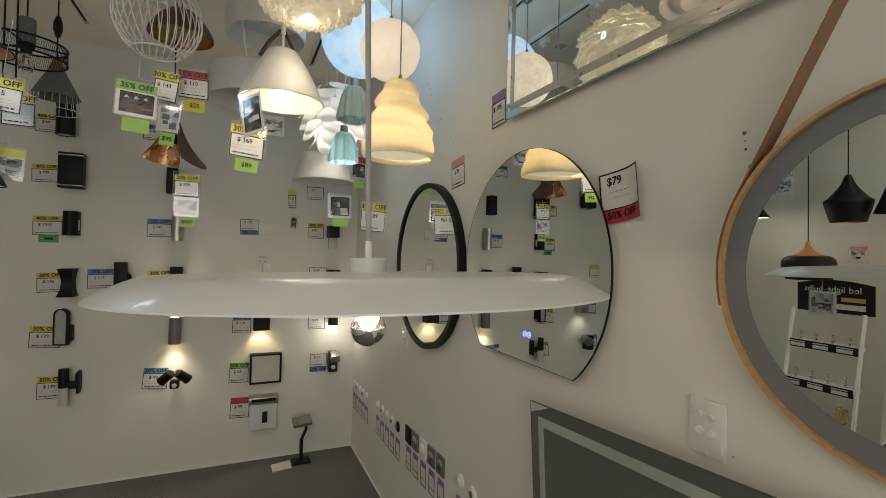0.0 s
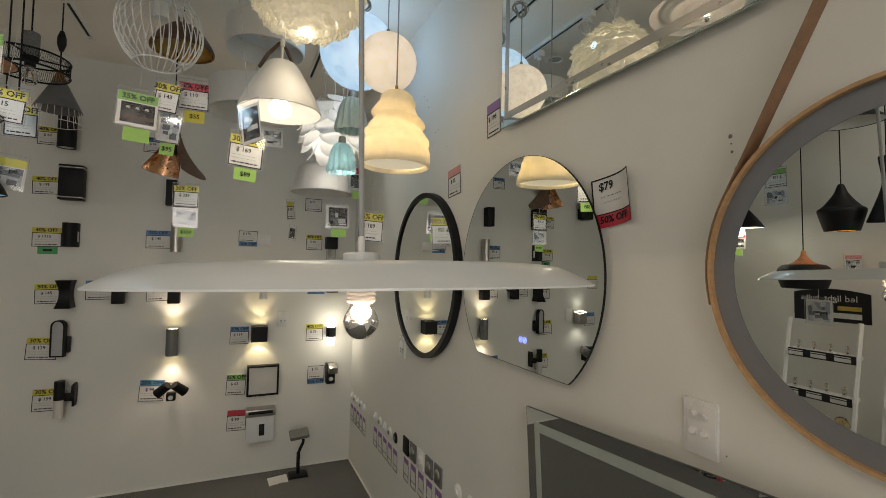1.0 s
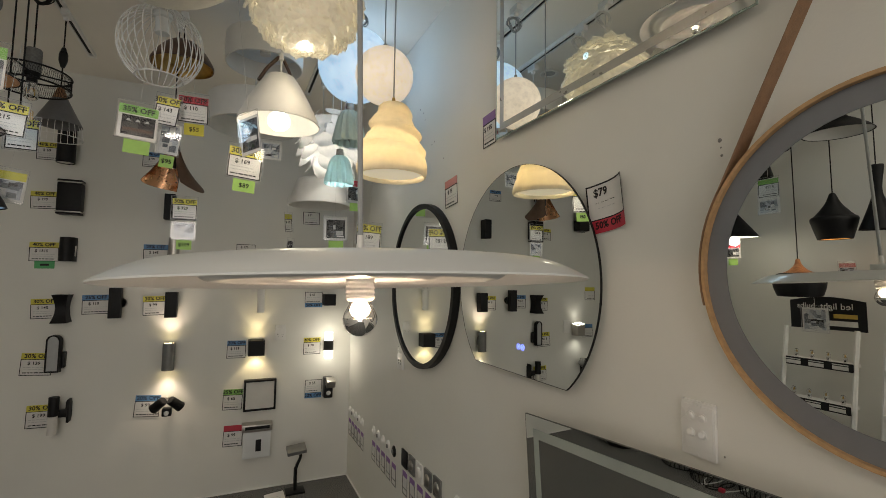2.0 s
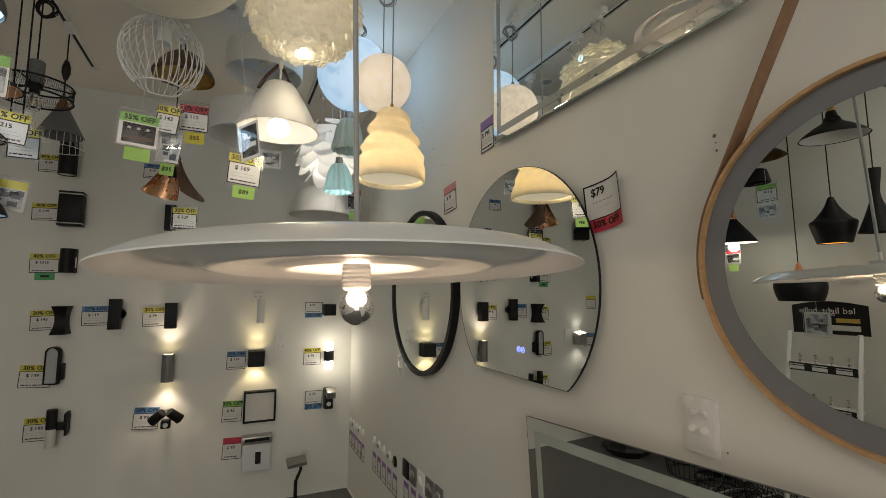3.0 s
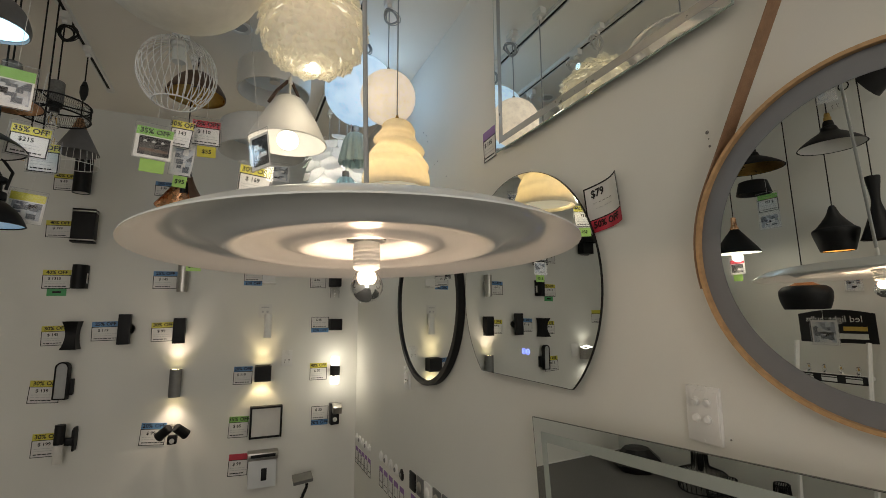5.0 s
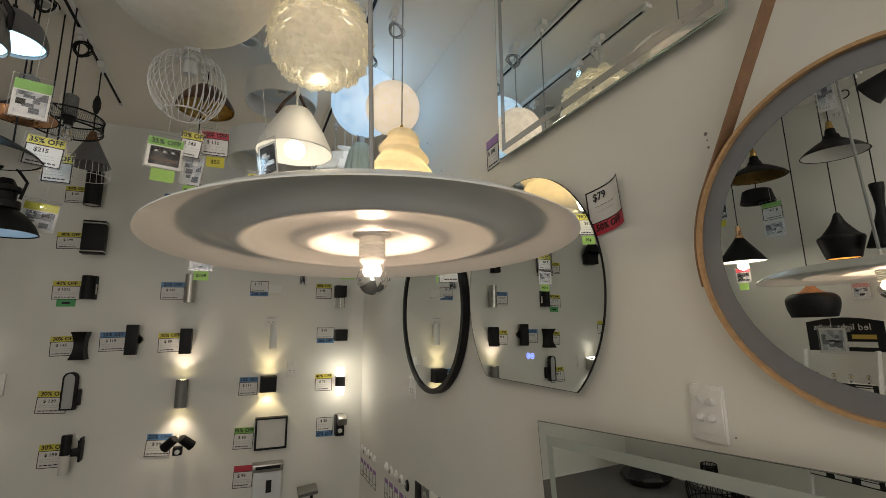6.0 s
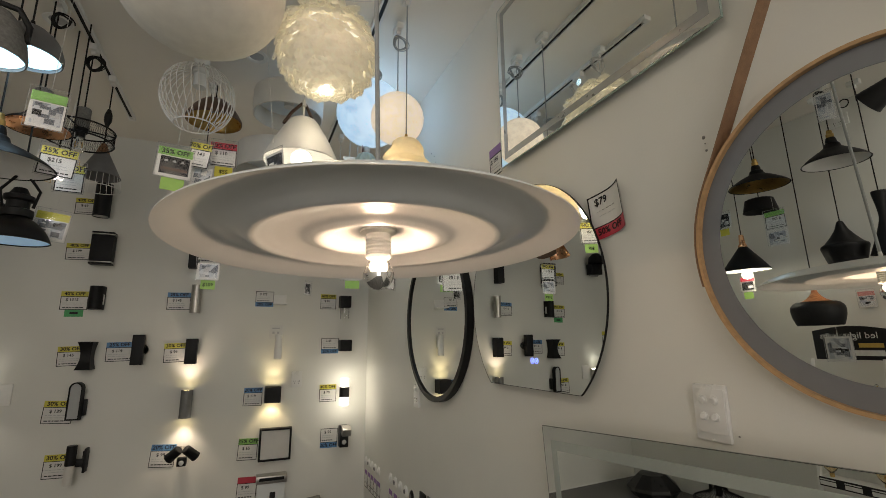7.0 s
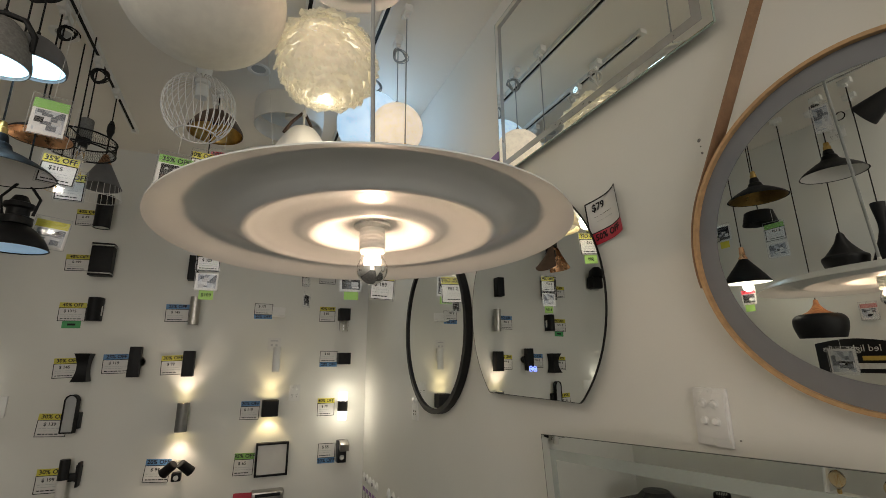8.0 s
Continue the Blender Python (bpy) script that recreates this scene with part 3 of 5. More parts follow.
part("body", boxes(((0, -0.04, 0), (0.06, 0.08, 0.16)), bevel=0.003), "black", t)

t = sconce("shelf_light", -0.632, 1.575, "thin white flat wall light")
part("body", boxes(((0.0, -0.055, -0.035), (0.085, 0.11, 0.008)), bevel=0.002), "white", t)
part("back_plate", boxes(((0, -0.004, -0.002), (0.085, 0.008, 0.065)), bevel=0.002), "white", t)

t = sconce("wall_light", -0.184, 1.545, "black wall light with clear glass cylinder below")
part("body", boxes(((0, -0.05, 0.02), (0.078, 0.08, 0.085)), bevel=0.003), "black", t)
part("cylinder", lathe([(0.032, -0.022), (0.032, -0.10), (0.029, -0.10), (0.029, -0.022)], 28), "glass", t, m=pose(0, -0.05, 0))

t = sconce("cube_light", -0.643, 0.94, "small lit black cube light with warm beams")
part("body", boxes(((-0.047, -0.055, 0), (0.006, 0.09, 0.1)), ((0.047, -0.055, 0), (0.006, 0.09, 0.1)), ((0, -0.097, 0), (0.088, 0.006, 0.1)), ((0, -0.008, 0), (0.1, 0.016, 0.1))), "black", t)
for s in (-1, 1):
    part("lens", boxes(((0, -0.055, s * 0.03), (0.086, 0.078, 0.004))), "glow_warm", t)
    lamp("cube_beam", "SPOT", pose(-0.643, -0.050, 0.94 + s * 0.036, 0 if s < 0 else 180), 1.5, (1.0, 0.78, 0.42), 0.006, 88 if s < 0 else 66, 0.12)

t = sconce("square_light", -0.607, 0.623, "square opal light with a black frame")
part("frame", boxes(((-0.094, -0.025, 0), (0.012, 0.05, 0.2)), ((0.094, -0.025, 0), (0.012, 0.05, 0.2)), ((0, -0.025, 0.094), (0.176, 0.05, 0.012)), ((0, -0.025, -0.094), (0.176, 0.05, 0.012)), bevel=0.001), "black", t)
part("diffuser", boxes(((0, -0.022, 0), (0.175, 0.04, 0.175))), "opal", t)

t = thing("letterbox_light", on_left(-0.617, 0.336), "silver letterbox with dark slotted lid and printed mark", "letterbox")
part("body", boxes(((0, -0.035, -0.025), (0.17, 0.07, 0.17)), bevel=0.004), "white_metal", t)
part("lid", boxes(((0, -0.045, 0.085), (0.186, 0.09, 0.045)), bevel=0.004), "steel", t)
part("slot", boxes(((0, -0.0925, 0.09), (0.15, 0.006, 0.018))), "black", t)
part("printed_mark", boxes(((0.01, -0.0715, -0.03), (0.034, 0.002, 0.075)), bevel=0.0008), "ink", t, "black printed bar")

t = sconce("wall_light", -0.172, 1.254, "small black square up-down wall light")
part("body", boxes(((0, -0.05, 0), (0.082, 0.08, 0.08)), bevel=0.003), "black", t)
part("mount", boxes(((0, -0.005, 0), (0.05, 0.01, 0.05))), "black", t)

t = sconce("wall_light", -0.169, 0.935, "lit white tube light with a black middle band")
part("band", lathe([(0.031, -0.034), (0.034, -0.034), (0.034, 0.034), (0.031, 0.034)], 30), "black", t, m=pose(0, -0.06, 0))
part("mount", boxes(((0, -0.015, 0), (0.04, 0.03, 0.05))), "black", t)
for s in (-1, 1):
    part("tube", lathe([(0, s * 0.034), (0.029, s * 0.034), (0.029, s * 0.088), (0.026, s * 0.092), (0, s * 0.092)], 28), "glow_white", t, m=pose(0, -0.06, 0))
    lamp("tube_glow", "POINT", pose(-0.169, -0.12, 0.935 + s * 0.085), 0.5, (1.0, 0.90, 0.72), 0.03)

t = sconce("sensor_spotlight", -0.162, 0.655, "black and silver sensor spotlight")
part("head", boxes(((0.008, -0.075, 0.055), (0.062, 0.07, 0.05)), bevel=0.006), "steel", t, m=pose(0, 0, 0, 20, 0, 0))
part("body", boxes(((0, -0.04, -0.015), (0.06, 0.07, 0.14)), bevel=0.006), "black_plastic", t)
part("sensor_eye", ball(0.016, (0, -0.072, -0.05), 20, 12), "white", t)

t = sconce("wall_light", -0.634, 1.26, "white tube wall light beside a pinned note")
part("body", lathe([(0, 0.07), (0.024, 0.07), (0.024, -0.09), (0, -0.09)], 28), "white", t, m=pose(0.008, -0.045, 0))
part("mount", boxes(((0.008, -0.012, 0), (0.03, 0.024, 0.06))), "white", t)
t = thing("paper_note", on_left(-0.645, 1.35), "small white paper note with faint writing on the wall", "note")
part("paper", boxes(((0, -0.001, 0), (0.085, 0.0016, 0.09))), "card", t, smooth=False)
part("writing", boxes(((0, -0.0022, 0.025), (0.05, 0.0008, 0.008)), ((-0.015, -0.0022, -0.005), (0.014, 0.0008, 0.014)), ((0.015, -0.0022, -0.005), (0.014, 0.0008, 0.014))), "faint", t, smooth=False)

t = sconce("wall_light", -0.651, 2.125, "small round black wall light")
part("body", lathe([(0, -0.05), (0.04, -0.045), (0.05, -0.02), (0.05, 0.0)], 30), "black", t, m=pose(0, 0, 0, 90, 0, 0))


def power_point(m, label, w=0.07, h=0.105):
    t = thing("power_point", m, label, "power outlet", "wall outlets")
    part("plate", boxes(((0, -0.005, 0), (w, 0.01, h)), bevel=0.0022), "switch_white", t)
    for s in (-1, 1):
        part("switch", boxes(((s * 0.013, -0.0115, h * 0.28), (0.012, 0.005, 0.016)), bevel=0.0015), "switch_white", t)
        part("socket", boxes(((s * 0.014 - 0.004, -0.0106, -0.012), (0.002, 0.0014, 0.008)), ((s * 0.014 + 0.004, -0.0106, -0.012), (0.002, 0.0014, 0.008)), ((s * 0.014, -0.0106, -0.026), (0.002, 0.0014, 0.008))), "ink", t, smooth=False)


power_point(on_left(-0.49, 1.028), "white double power point on the display wall")
power_point(on_right(-1.116, 1.0), "white double power point under the round mirror", 0.075, 0.11)
t = thing("blank_plate", on_left(-2.06, 1.0), "white blank wall plate", "wall plate")
part("plate", boxes(((0, -0.005, 0), (0.075, 0.01, 0.115)), bevel=0.003), "white", t)

# lights further along, seen in the mirrors
t = sconce("wall_light", -2.20, 1.98, "black domed wall lantern")
part("shade", lathe([(0, 0.10), (0.03, 0.095), (0.065, 0.06), (0.078, 0.0), (0.074, 0.0), (0.06, 0.055), (0, 0.09)], 32), "black", t, m=pose(0, -0.09, 0))
part("body", boxes(((0, -0.06, -0.05), (0.12, 0.08, 0.1)), bevel=0.006), "black", t)
t = sconce("wall_light", -2.16, 0.975, "lit small silver wall light")
part("body", boxes(((0, -0.05, 0.0), (0.09, 0.08, 0.11)), bevel=0.004), "steel", t)
part("lens", boxes(((0, -0.05, 0.058), (0.08, 0.07, 0.005))), "glow_white", t, m=pose(0, 0, 0.004, 10, 8, 0))
lamp("beam_near_silver", "SPOT", pose(-2.16, -0.05, 1.045, 180), 0.5, (1.0, 0.93, 0.8), 0.02, 120, 0.8)
# added downward glow, in place of an unseen light further left
lamp("beam_near_silver", "SPOT", pose(-2.16, -0.065, 0.895), 0.9, (1.0, 0.93, 0.8), 0.04, 150, 1.0)
t = sconce("wall_light", -2.22, 0.64, "black swivel wall light")
part("body", boxes(((-0.03, -0.04, 0), (0.07, 0.08, 0.13)), bevel=0.01), "black", t)
part("head", lathe([(0, 0.05), (0.035, 0.04), (0.04, -0.04), (0, -0.05)], 24), "greymetal", t, m=pose(0.03, -0.09, 0.03, 0, 60, 0))

# bollard light and its card on the floor
t = thing("bollard_light", pose(-0.375, -0.14, 0), "black bollard garden light with tilted square head", "garden light")
part("base", boxes(((0, 0, 0.006), (0.12, 0.10, 0.012)), bevel=0.002), "black", t)
part("post", tube([(0, 0, 0.01), (0, 0, 0.15), (0.006, 0, 0.165), (0.028, -0.004, 0.215), (0.030, -0.006, 0.235), (0.012, -0.01, 0.265)], 0.012, 4), "black", t)
part("head", boxes(((0, 0, 0), (0.122, 0.09, 0.024)), bevel=0.004), "greymetal", t, m=pose(0.0, -0.01, 0.275, 14, -6, 0))
part("lens", boxes(((0, 0, -0.0145), (0.11, 0.08, 0.003))), "opal", t, m=pose(0.0, -0.01, 0.275, 14, -6, 0))
t = thing("price_tag", pose(-0.505, -0.2, 0.012, -60, 0, 12), "white price card in a clear stand on the carpet", "price tag")
tag_parts(t, 0.13, 0.075, "", "", "")

# ---- mirrors and fittings on the right-hand wall ----
def disc(r, n=96, cz=0.0, cut=None):
    pts = []
    for k in range(n):
        a = 2 * math.pi * k / n
        pts.append((r * math.cos(a), cz + max(r * math.sin(a), -cut if cut else -9)))
    return pts


# round mirror with a black frame
t = thing("round_mirror", on_right(-1.408, 1.378), "round mirror in a thin black metal frame", "mirror")
R = 0.374
part("frame", ring_plate(disc(R), disc(R - 0.022), -0.004, -0.034), "black", t)
part("back_rim", ring_plate(disc(R - 0.004), disc(R - 0.03), -0.0005, -0.004), "greymetal", t)
part("glass", plate(disc(R - 0.0225), 0.004), "mirror", t, "silver mirror glass", m=pose(0, -0.022, 0), smooth=False)
part("spacer", plate(disc(R - 0.035), 0.018), "black", t, m=pose(0, -0.003, 0), smooth=False)

# frameless mirror with a flat foot and touch buttons
t = thing("frameless_mirror", on_right(-2.197, 1.395), "frameless round mirror with flat lower edge and blue touch buttons", "mirror")
R, CUT = 0.358, 0.268
part("glass", plate(disc(R, 140, cut=CUT), 0.006), "mirror", t, m=pose(0, -0.026, 0), smooth=False)
part("edge", ring_plate(disc(R + 0.0012, 140, cut=CUT + 0.0012), disc(R + 0.0002, 140, cut=CUT + 0.0002), -0.026, -0.0325), "black", t)
part("back_box", plate(disc(R - 0.045, 96, cut=CUT - 0.04), 0.0255), "white", t, m=pose(0, 0, 0), smooth=False)
for k in (0, 1):
    c = pose(0.024 + 0.021 * k, -0.0325, -0.187)
    part("touch_button", ring_plate(disc(0.0085, 28), disc(0.0072, 28), 0, -0.0006), "touch_blue", t, "lit blue ring button", m=c)
    part("touch_mark", boxes(((0, -0.0004, 0), (0.0035, 0.0006, 0.006))), "touch_blue", t, m=c, smooth=False)

# big round mirror: oak frame, frosted lit band, leather strap
t = thing("strap_mirror", on_right(-3.082, 1.421) @ pose(0, -0.003, 0, 1.0, 0, 0.4), "round oak-framed mirror with frosted band on a leather strap", "mirror")
R = 0.2685
part("frame", ring_plate(disc(R), disc(R - 0.0062), -0.003, -0.036), "oak", t)
part("backing", plate(disc(R - 0.0072), 0.018), "oak", t, m=pose(0, -0.003, 0), smooth=False)
part("frosted_band", ring_plate(disc(R - 0.0066), disc(R - 0.042), -0.022, -0.0266), "frost", t, "grey frosted band")
part("glass", plate(disc(R - 0.0425), 0.004), "mirror", t, "silver mirror glass", m=pose(0, -0.0225, 0), smooth=False)
part("hook", lathe([(0, -0.05), (0.014, -0.05), (0.014, -0.044), (0.006, -0.04), (0.006, 0.0)], 20), "brass", t, m=pose(0, 0, 0.575, 90, 0, 0))
for s in (-1, 1):
    a0 = Vector((s * R * math.cos(0.48), 0, R * math.sin(0.48)))
    a1 = Vector((s * 0.004, 0, 0.58))
    bm = bmesh.new()
    path = [Vector((s * (R + 0.0025) * math.cos(q), 0, (R + 0.0025) * math.sin(q))) for q in [-0.22 + 0.0455 * k for k in range(16)]] + [a0.lerp(a1, 0.12 * k) + Vector((s * 0.002, 0, 0)) for k in range(1, 9)] + [a1]
    vs = []
    for i, p in enumerate(path):
        d = (path[min(i + 1, len(path) - 1)] - path[max(i - 1, 0)]).normalized()
        nrm = Vector((d.z, 0, -d.x)) * 0.001
        vs.append([bm.verts.new(p + nrm + Vector((0, -0.006, 0))), bm.verts.new(p + nrm + Vector((0, -0.037, 0))), bm.verts.new(p - nrm + Vector((0, -0.037, 0))), bm.verts.new(p - nrm + Vector((0, -0.006, 0)))])
    for a, b in zip(vs, vs[1:]):
        for k in range(4):
            bm.faces.new((a[k], a[(k + 1) % 4], b[(k + 1) % 4], b[k]))
    bm.faces.new(vs[0]), bm.faces.new(vs[-1])
    part("strap", bm, "leather", t, "brown leather strap")

# rectangular mirror high on the wall, tipped forward, with a frosted band set in from its edge
t = thing("wall_mirror", on_right(-2.4985, 2.192) @ pose(0, -0.003, 0, 0.0, 0, 0), "large rectangular wall mirror with frosted inset band and touch button", "mirror")
W, H = 0.836, 0.634


def rect(w, h):
    return [(-w / 2, -h / 2), (w / 2, -h / 2), (w / 2, h / 2), (-w / 2, h / 2)]


part("glass", boxes(((0, -0.0225, 0), (W, 0.005, H)), bevel=0.0012), "mirror", t, smooth=False)
part("edge", ring_plate(rect(W + 0.003, H + 0.003), rect(W + 0.0004, H + 0.0004), -0.0195, -0.0248), "glassedge", t, "pale green polished glass edge", smooth=False)
part("frosted_band", ring_plate(rect(W - 0.044, H - 0.044), rect(W - 0.088, H - 0.088), -0.0251, -0.0255), "frost_mirror", t, "grey frosted light band", smooth=False)
part("backing", boxes(((0, -0.0105, 0), (W - 0.05, 0.018, H - 0.05))), "greymetal", t, smooth=False)
part("touch_button", ring_plate(disc(0.0085, 28), disc(0.007, 28), -0.0252, -0.0256), "glow_cool", t, "lit pale blue ring button", m=pose(0.010, 0, -0.224))
part("touch_mark", ring_plate(disc(0.0042, 20), disc(0.003, 20), -0.0252, -0.0256), "glow_cool", t, m=pose(0.010, 0, -0.224))

# mirror with a frosted band leaning below
t = thing("leaning_mirror", pose(-0.044, -2.880, 0.559, 0, 0, -90) @ pose(0, 0, 0, 1.0, -4.0, 0), "wide frameless mirror with frosted border leaning on the wall", "mirror")
W, H = 1.1, 1.035
part("glass", boxes(((0, -0.003, 0), (W, 0.006, H))), "mirror", t, smooth=False)
o = [(-W / 2 + 0.033, -H / 2 + 0.033), (W / 2 - 0.033, -H / 2 + 0.033), (W / 2 - 0.033, H / 2 - 0.033), (-W / 2 + 0.033, H / 2 - 0.033)]
i = [(x * (1 - 0.021 / abs(x)), z * (1 - 0.024 / abs(z))) for x, z in o]
part("frosted_band", ring_plate(o, i, -0.0062, -0.0068), "frost_light", t, "pale frosted border", smooth=False)
part("edge", ring_plate([(-W / 2 - 0.001, -H / 2 - 0.001), (W / 2 + 0.001, -H / 2 - 0.001), (W / 2 + 0.001, H / 2 + 0.001), (-W / 2 - 0.001, H / 2 + 0.001)], [(-W / 2, -H / 2), (W / 2, -H / 2), (W / 2, H / 2), (-W / 2, H / 2)], 0.0, -0.0062), "dark_edge", t, "dark glass edge", smooth=False)

# four-gang switch plate
t = thing("light_switch", on_right(-2.776, 1.128) @ Matrix.Scale(0.94, 4), "white four-gang light switch plate", "light switch")
GANG = "switch_white"
part("plate", boxes(((0, -0.0045, 0), (0.074, 0.009, 0.110)), bevel=0.0035), GANG, t)
part("grid", boxes(((0.004, -0.0098, 0.004), (0.060, 0.0028, 0.086)), bevel=0.0012), GANG, t, "raised centre cover")
for sx in (-1, 1):
    for sz in (-1, 1):
        at = pose(sx * 0.0125, -0.0112, 0.008 + sz * 0.0165)
        part("switch_collar", ring_plate(disc(0.0092, 28), disc(0.0078, 28), 0, -0.0016), GANG, t, m=at)
        part("rocker", lathe([(0, 0.0062), (0.0058, 0.0058), (0.0072, 0.0042), (0.0074, 0.0)], 24), GANG, t, m=at @ pose(0, 0, 0, 90 + 14 * sz, 0, 0))
for sz in (-1, 1):
    part("screw_cover", lathe([(0, 0.0012), (0.0026, 0.001), (0.003, 0.0)], 14), GANG, t, m=pose(0, -0.0088, sz * 0.0505, 90, 0, 0))

# marks left in the plaster
for y, z, r in ((-2.829, 1.666, 0.0045), (-2.831, 1.652, 0.0018), (-2.832, 1.637, 0.003), (-2.84, 1.605, 0.0042), (-1.32, 2.24, 0.004), (-1.36, 2.21, 0.003), (-1.50, 2.03, 0.004), (-1.47, 2.025, 0.003), (-1.60, 1.93, 0.003), (-1.38, 2.17, 0.0025), (-2.822, 1.092, 0.002)):
    t = tagged(part("wall_hole", lathe([(0, 0.0003), (r * 0.35, 0.0002), (r * 0.55, 0.0016), (r * 0.75, 0.0008), (r * 0.9, 0.0)], 14), "plaster", m=pose(0, y, z, 0, -90, 0)), "small screw hole in the white wall", "screw hole", "screw holes in the wall", "structure")

# price cards on this wall
wall_tag(on_right(-1.992, 1.938), 0.088, 0.118, "purple", "", "$ 195", turn=-3)
wall_tag(on_right(-1.685, 1.765), 0.115, 0.115, "pink", "", "$ 75", turn=-5)

t = thing("price_tag", on_right(-2.556, 1.584) @ pose(0, -0.004, 0, 0, -7, 0), "curled white price card with red sale strip on the wall", "price tag", "wall price tags")


def curl(bm):
    for v in bm.verts:
        q = (v.co.x / 0.06) ** 2
        v.co.y -= 0.012 * max(0, v.co.x / 0.06) ** 2 + 0.006 * q
    return bm


def strip_card(w, h, z, y, n=14):
    bm = bmesh.new()
    bmesh.ops.create_grid(bm, x_segments=n, y_segments=1, size=0.5, matrix=Matrix.LocRotScale((0, y, z), Euler((radians(90), 0, 0)), (w, h, 1)))
    return curl(bm)


bm = strip_card(0.126, 0.122, 0, 0)
part("card", bm, "card", t)
part("sale_strip", strip_card(0.126, 0.032, -0.045, -0.0012), "red", t, "red sale strip")
bm = bmesh.new()
for w, h, x, z in ((0.126, 0.004, 0, 0.059), (0.126, 0.003, 0, -0.028), (0.004, 0.087, -0.061, 0.0155), (0.004, 0.087, 0.061, 0.0155)):
    bmesh.ops.create_grid(bm, x_segments=10, y_segments=1, size=0.5, matrix=Matrix.LocRotScale((x, -0.0012, z), Euler((radians(90), 0, 0)), (w, h, 1)))
part("border", curl(bm), "ink", t)


def curled_text(words, size, mat, x, z, heavy=0.0):
    me = text_mesh(words, size, mat, heavy).copy()
    for v in me.vertices:
        px = v.co.x + x
        v.co = (px, v.co.y - 0.002 - 0.012 * max(0, px / 0.06) ** 2 - 0.006 * (px / 0.06) ** 2, v.co.z + z)
    return me


part("price", curled_text("$79", 0.028, "ink", -0.02, 0.038, 0.0006), "ink", t)
part("sale_text", curled_text("50% OFF", 0.024, "ink", 0.0, -0.043, 0.0006), "ink", t)
part("writing", curled_text("- -  -- --- -- --", 0.012, "ink", -0.006, 0.014), "ink", t)
part("writing", curled_text("-- ---  --- ---", 0.012, "faint", -0.004, 0.0), "faint", t)

# rows of sample switch plates with their cards, low on the wall
SAMPLES = ((-0.065, 0.47, 5, 0.083, "white"), (-0.66, 0.50, 5, 0.093, "mixed"), (-1.20, 0.525, 5, 0.098, "dark"), (-1.775, 0.56, 3, 0.10, "white"))
for y0, z0, n, step, look_ in SAMPLES:
    for k in range(n):
        y = y0 - step * k
        dark = look_ == "dark" or (look_ == "mixed" and k == n - 1)
        zz = z0 + 0.012 * k * (0.4 if look_ == "dark" else 0.1)
        if look_ == "dark":
            t = thing("sample_plate", on_right(y, zz), "square sample switch plate with metal dial" if k > 2 else "square dark sample plate", "sample plate", "sample plates on the wall")
            part("plate", boxes(((0, -0.004, 0), (0.075, 0.008, 0.082)), bevel=0.002), ("black", "greymetal", "white", "greymetal", "greymetal")[k], t)
            if k != 0:
                part("dial", lathe([(0, 0.008), (0.016, 0.0075), (0.022, 0.004), (0.024, 0.0)], 24), "steel" if k != 2 else "white", t, m=pose(0, -0.008, 0, 90, 0, 0))
        else:
            t = thing("sample_plate", on_right(y, zz), "small round sample fitting" + (" in black" if dark else " in white"), "sample plate", "sample plates on the wall")
            part("plate", lathe([(0, 0.010), (0.018, 0.009), (0.026, 0.005), (0.029, 0.0)], 28), "black" if dark else "white", t, m=pose(0, 0, 0, 90, 0, 0))
            part("button", lathe([(0, 0.014), (0.01, 0.0135), (0.012, 0.0092)], 18), "greymetal" if dark or k % 2 else "white", t, m=pose(0, 0, 0, 90, 0, 0))
        c = thing("sample_card", on_right(y - 0.004, zz - 0.115), "small purple-headed sample price card", "price card", "sample cards on the wall")
        part("card", boxes(((0, -0.001, 0), (0.066, 0.0016, 0.11))), "card", c, smooth=False)
        part("header", boxes(((0, -0.0023, 0.042), (0.065, 0.001, 0.026))), "purple", c, smooth=False)
        part("border", boxes(((-0.0315, -0.0022, -0.013), (0.004, 0.001, 0.083)), ((0.0315, -0.0022, -0.013), (0.004, 0.001, 0.083)), ((0, -0.0022, -0.053), (0.059, 0.001, 0.004)), ((0, -0.0022, -0.025), (0.059, 0.001, 0.003))), "ink", c, smooth=False)

# ---- pendant lamps ----
PG = "pendant lamps on display"


def pendant(name, x, y, z, label):
    return thing(name, pose(x, y, z), label, "pendant lamp", PG)


def screw_bulb(t, z, r=0.03, mat="glass", socket="black_plastic", filament=True):
    part("lamp_holder", lathe([(0, 0.05), (0.016, 0.05), (0.018, 0.045), (0.018, 0.0), (0.0, 0.0)], 24), socket, t, m=pose(0, 0, z))
    b = part("bulb", lathe([(0.012, 0.0), (0.013, -0.012), (r * 0.75, -0.012 - r * 0.6), (r, -0.012 - r * 1.35), (r * 0.8, -0.012 - r * 2.0), (r * 0.4, -0.012 - r * 2.27), (0, -0.012 - r * 2.33)], 28), mat, t, m=pose(0, 0, z))
    if filament:
        part("filament", tube([(-r * 0.3, 0, -r), (-r * 0.35, 0, -r * 1.9), (0, r * 0.2, -r), (r * 0.35, 0, -r * 1.9), (r * 0.3, 0, -r)], 0.0012, 5), "brass", b)


# the large white dish pendant in front
UX, UY, UZ, UR = -0.671, -2.825, 1.3965, 0.2645
U = thing("dish_pendant", pose(UX, UY, UZ) @ Matrix.Rotation(math.atan(-0.041), 4, "X") @ Matrix.Rotation(math.atan(-0.012), 4, "Y"), "large white rippled metal dish pendant with lit half-chrome bulb", "pendant lamp", PG)


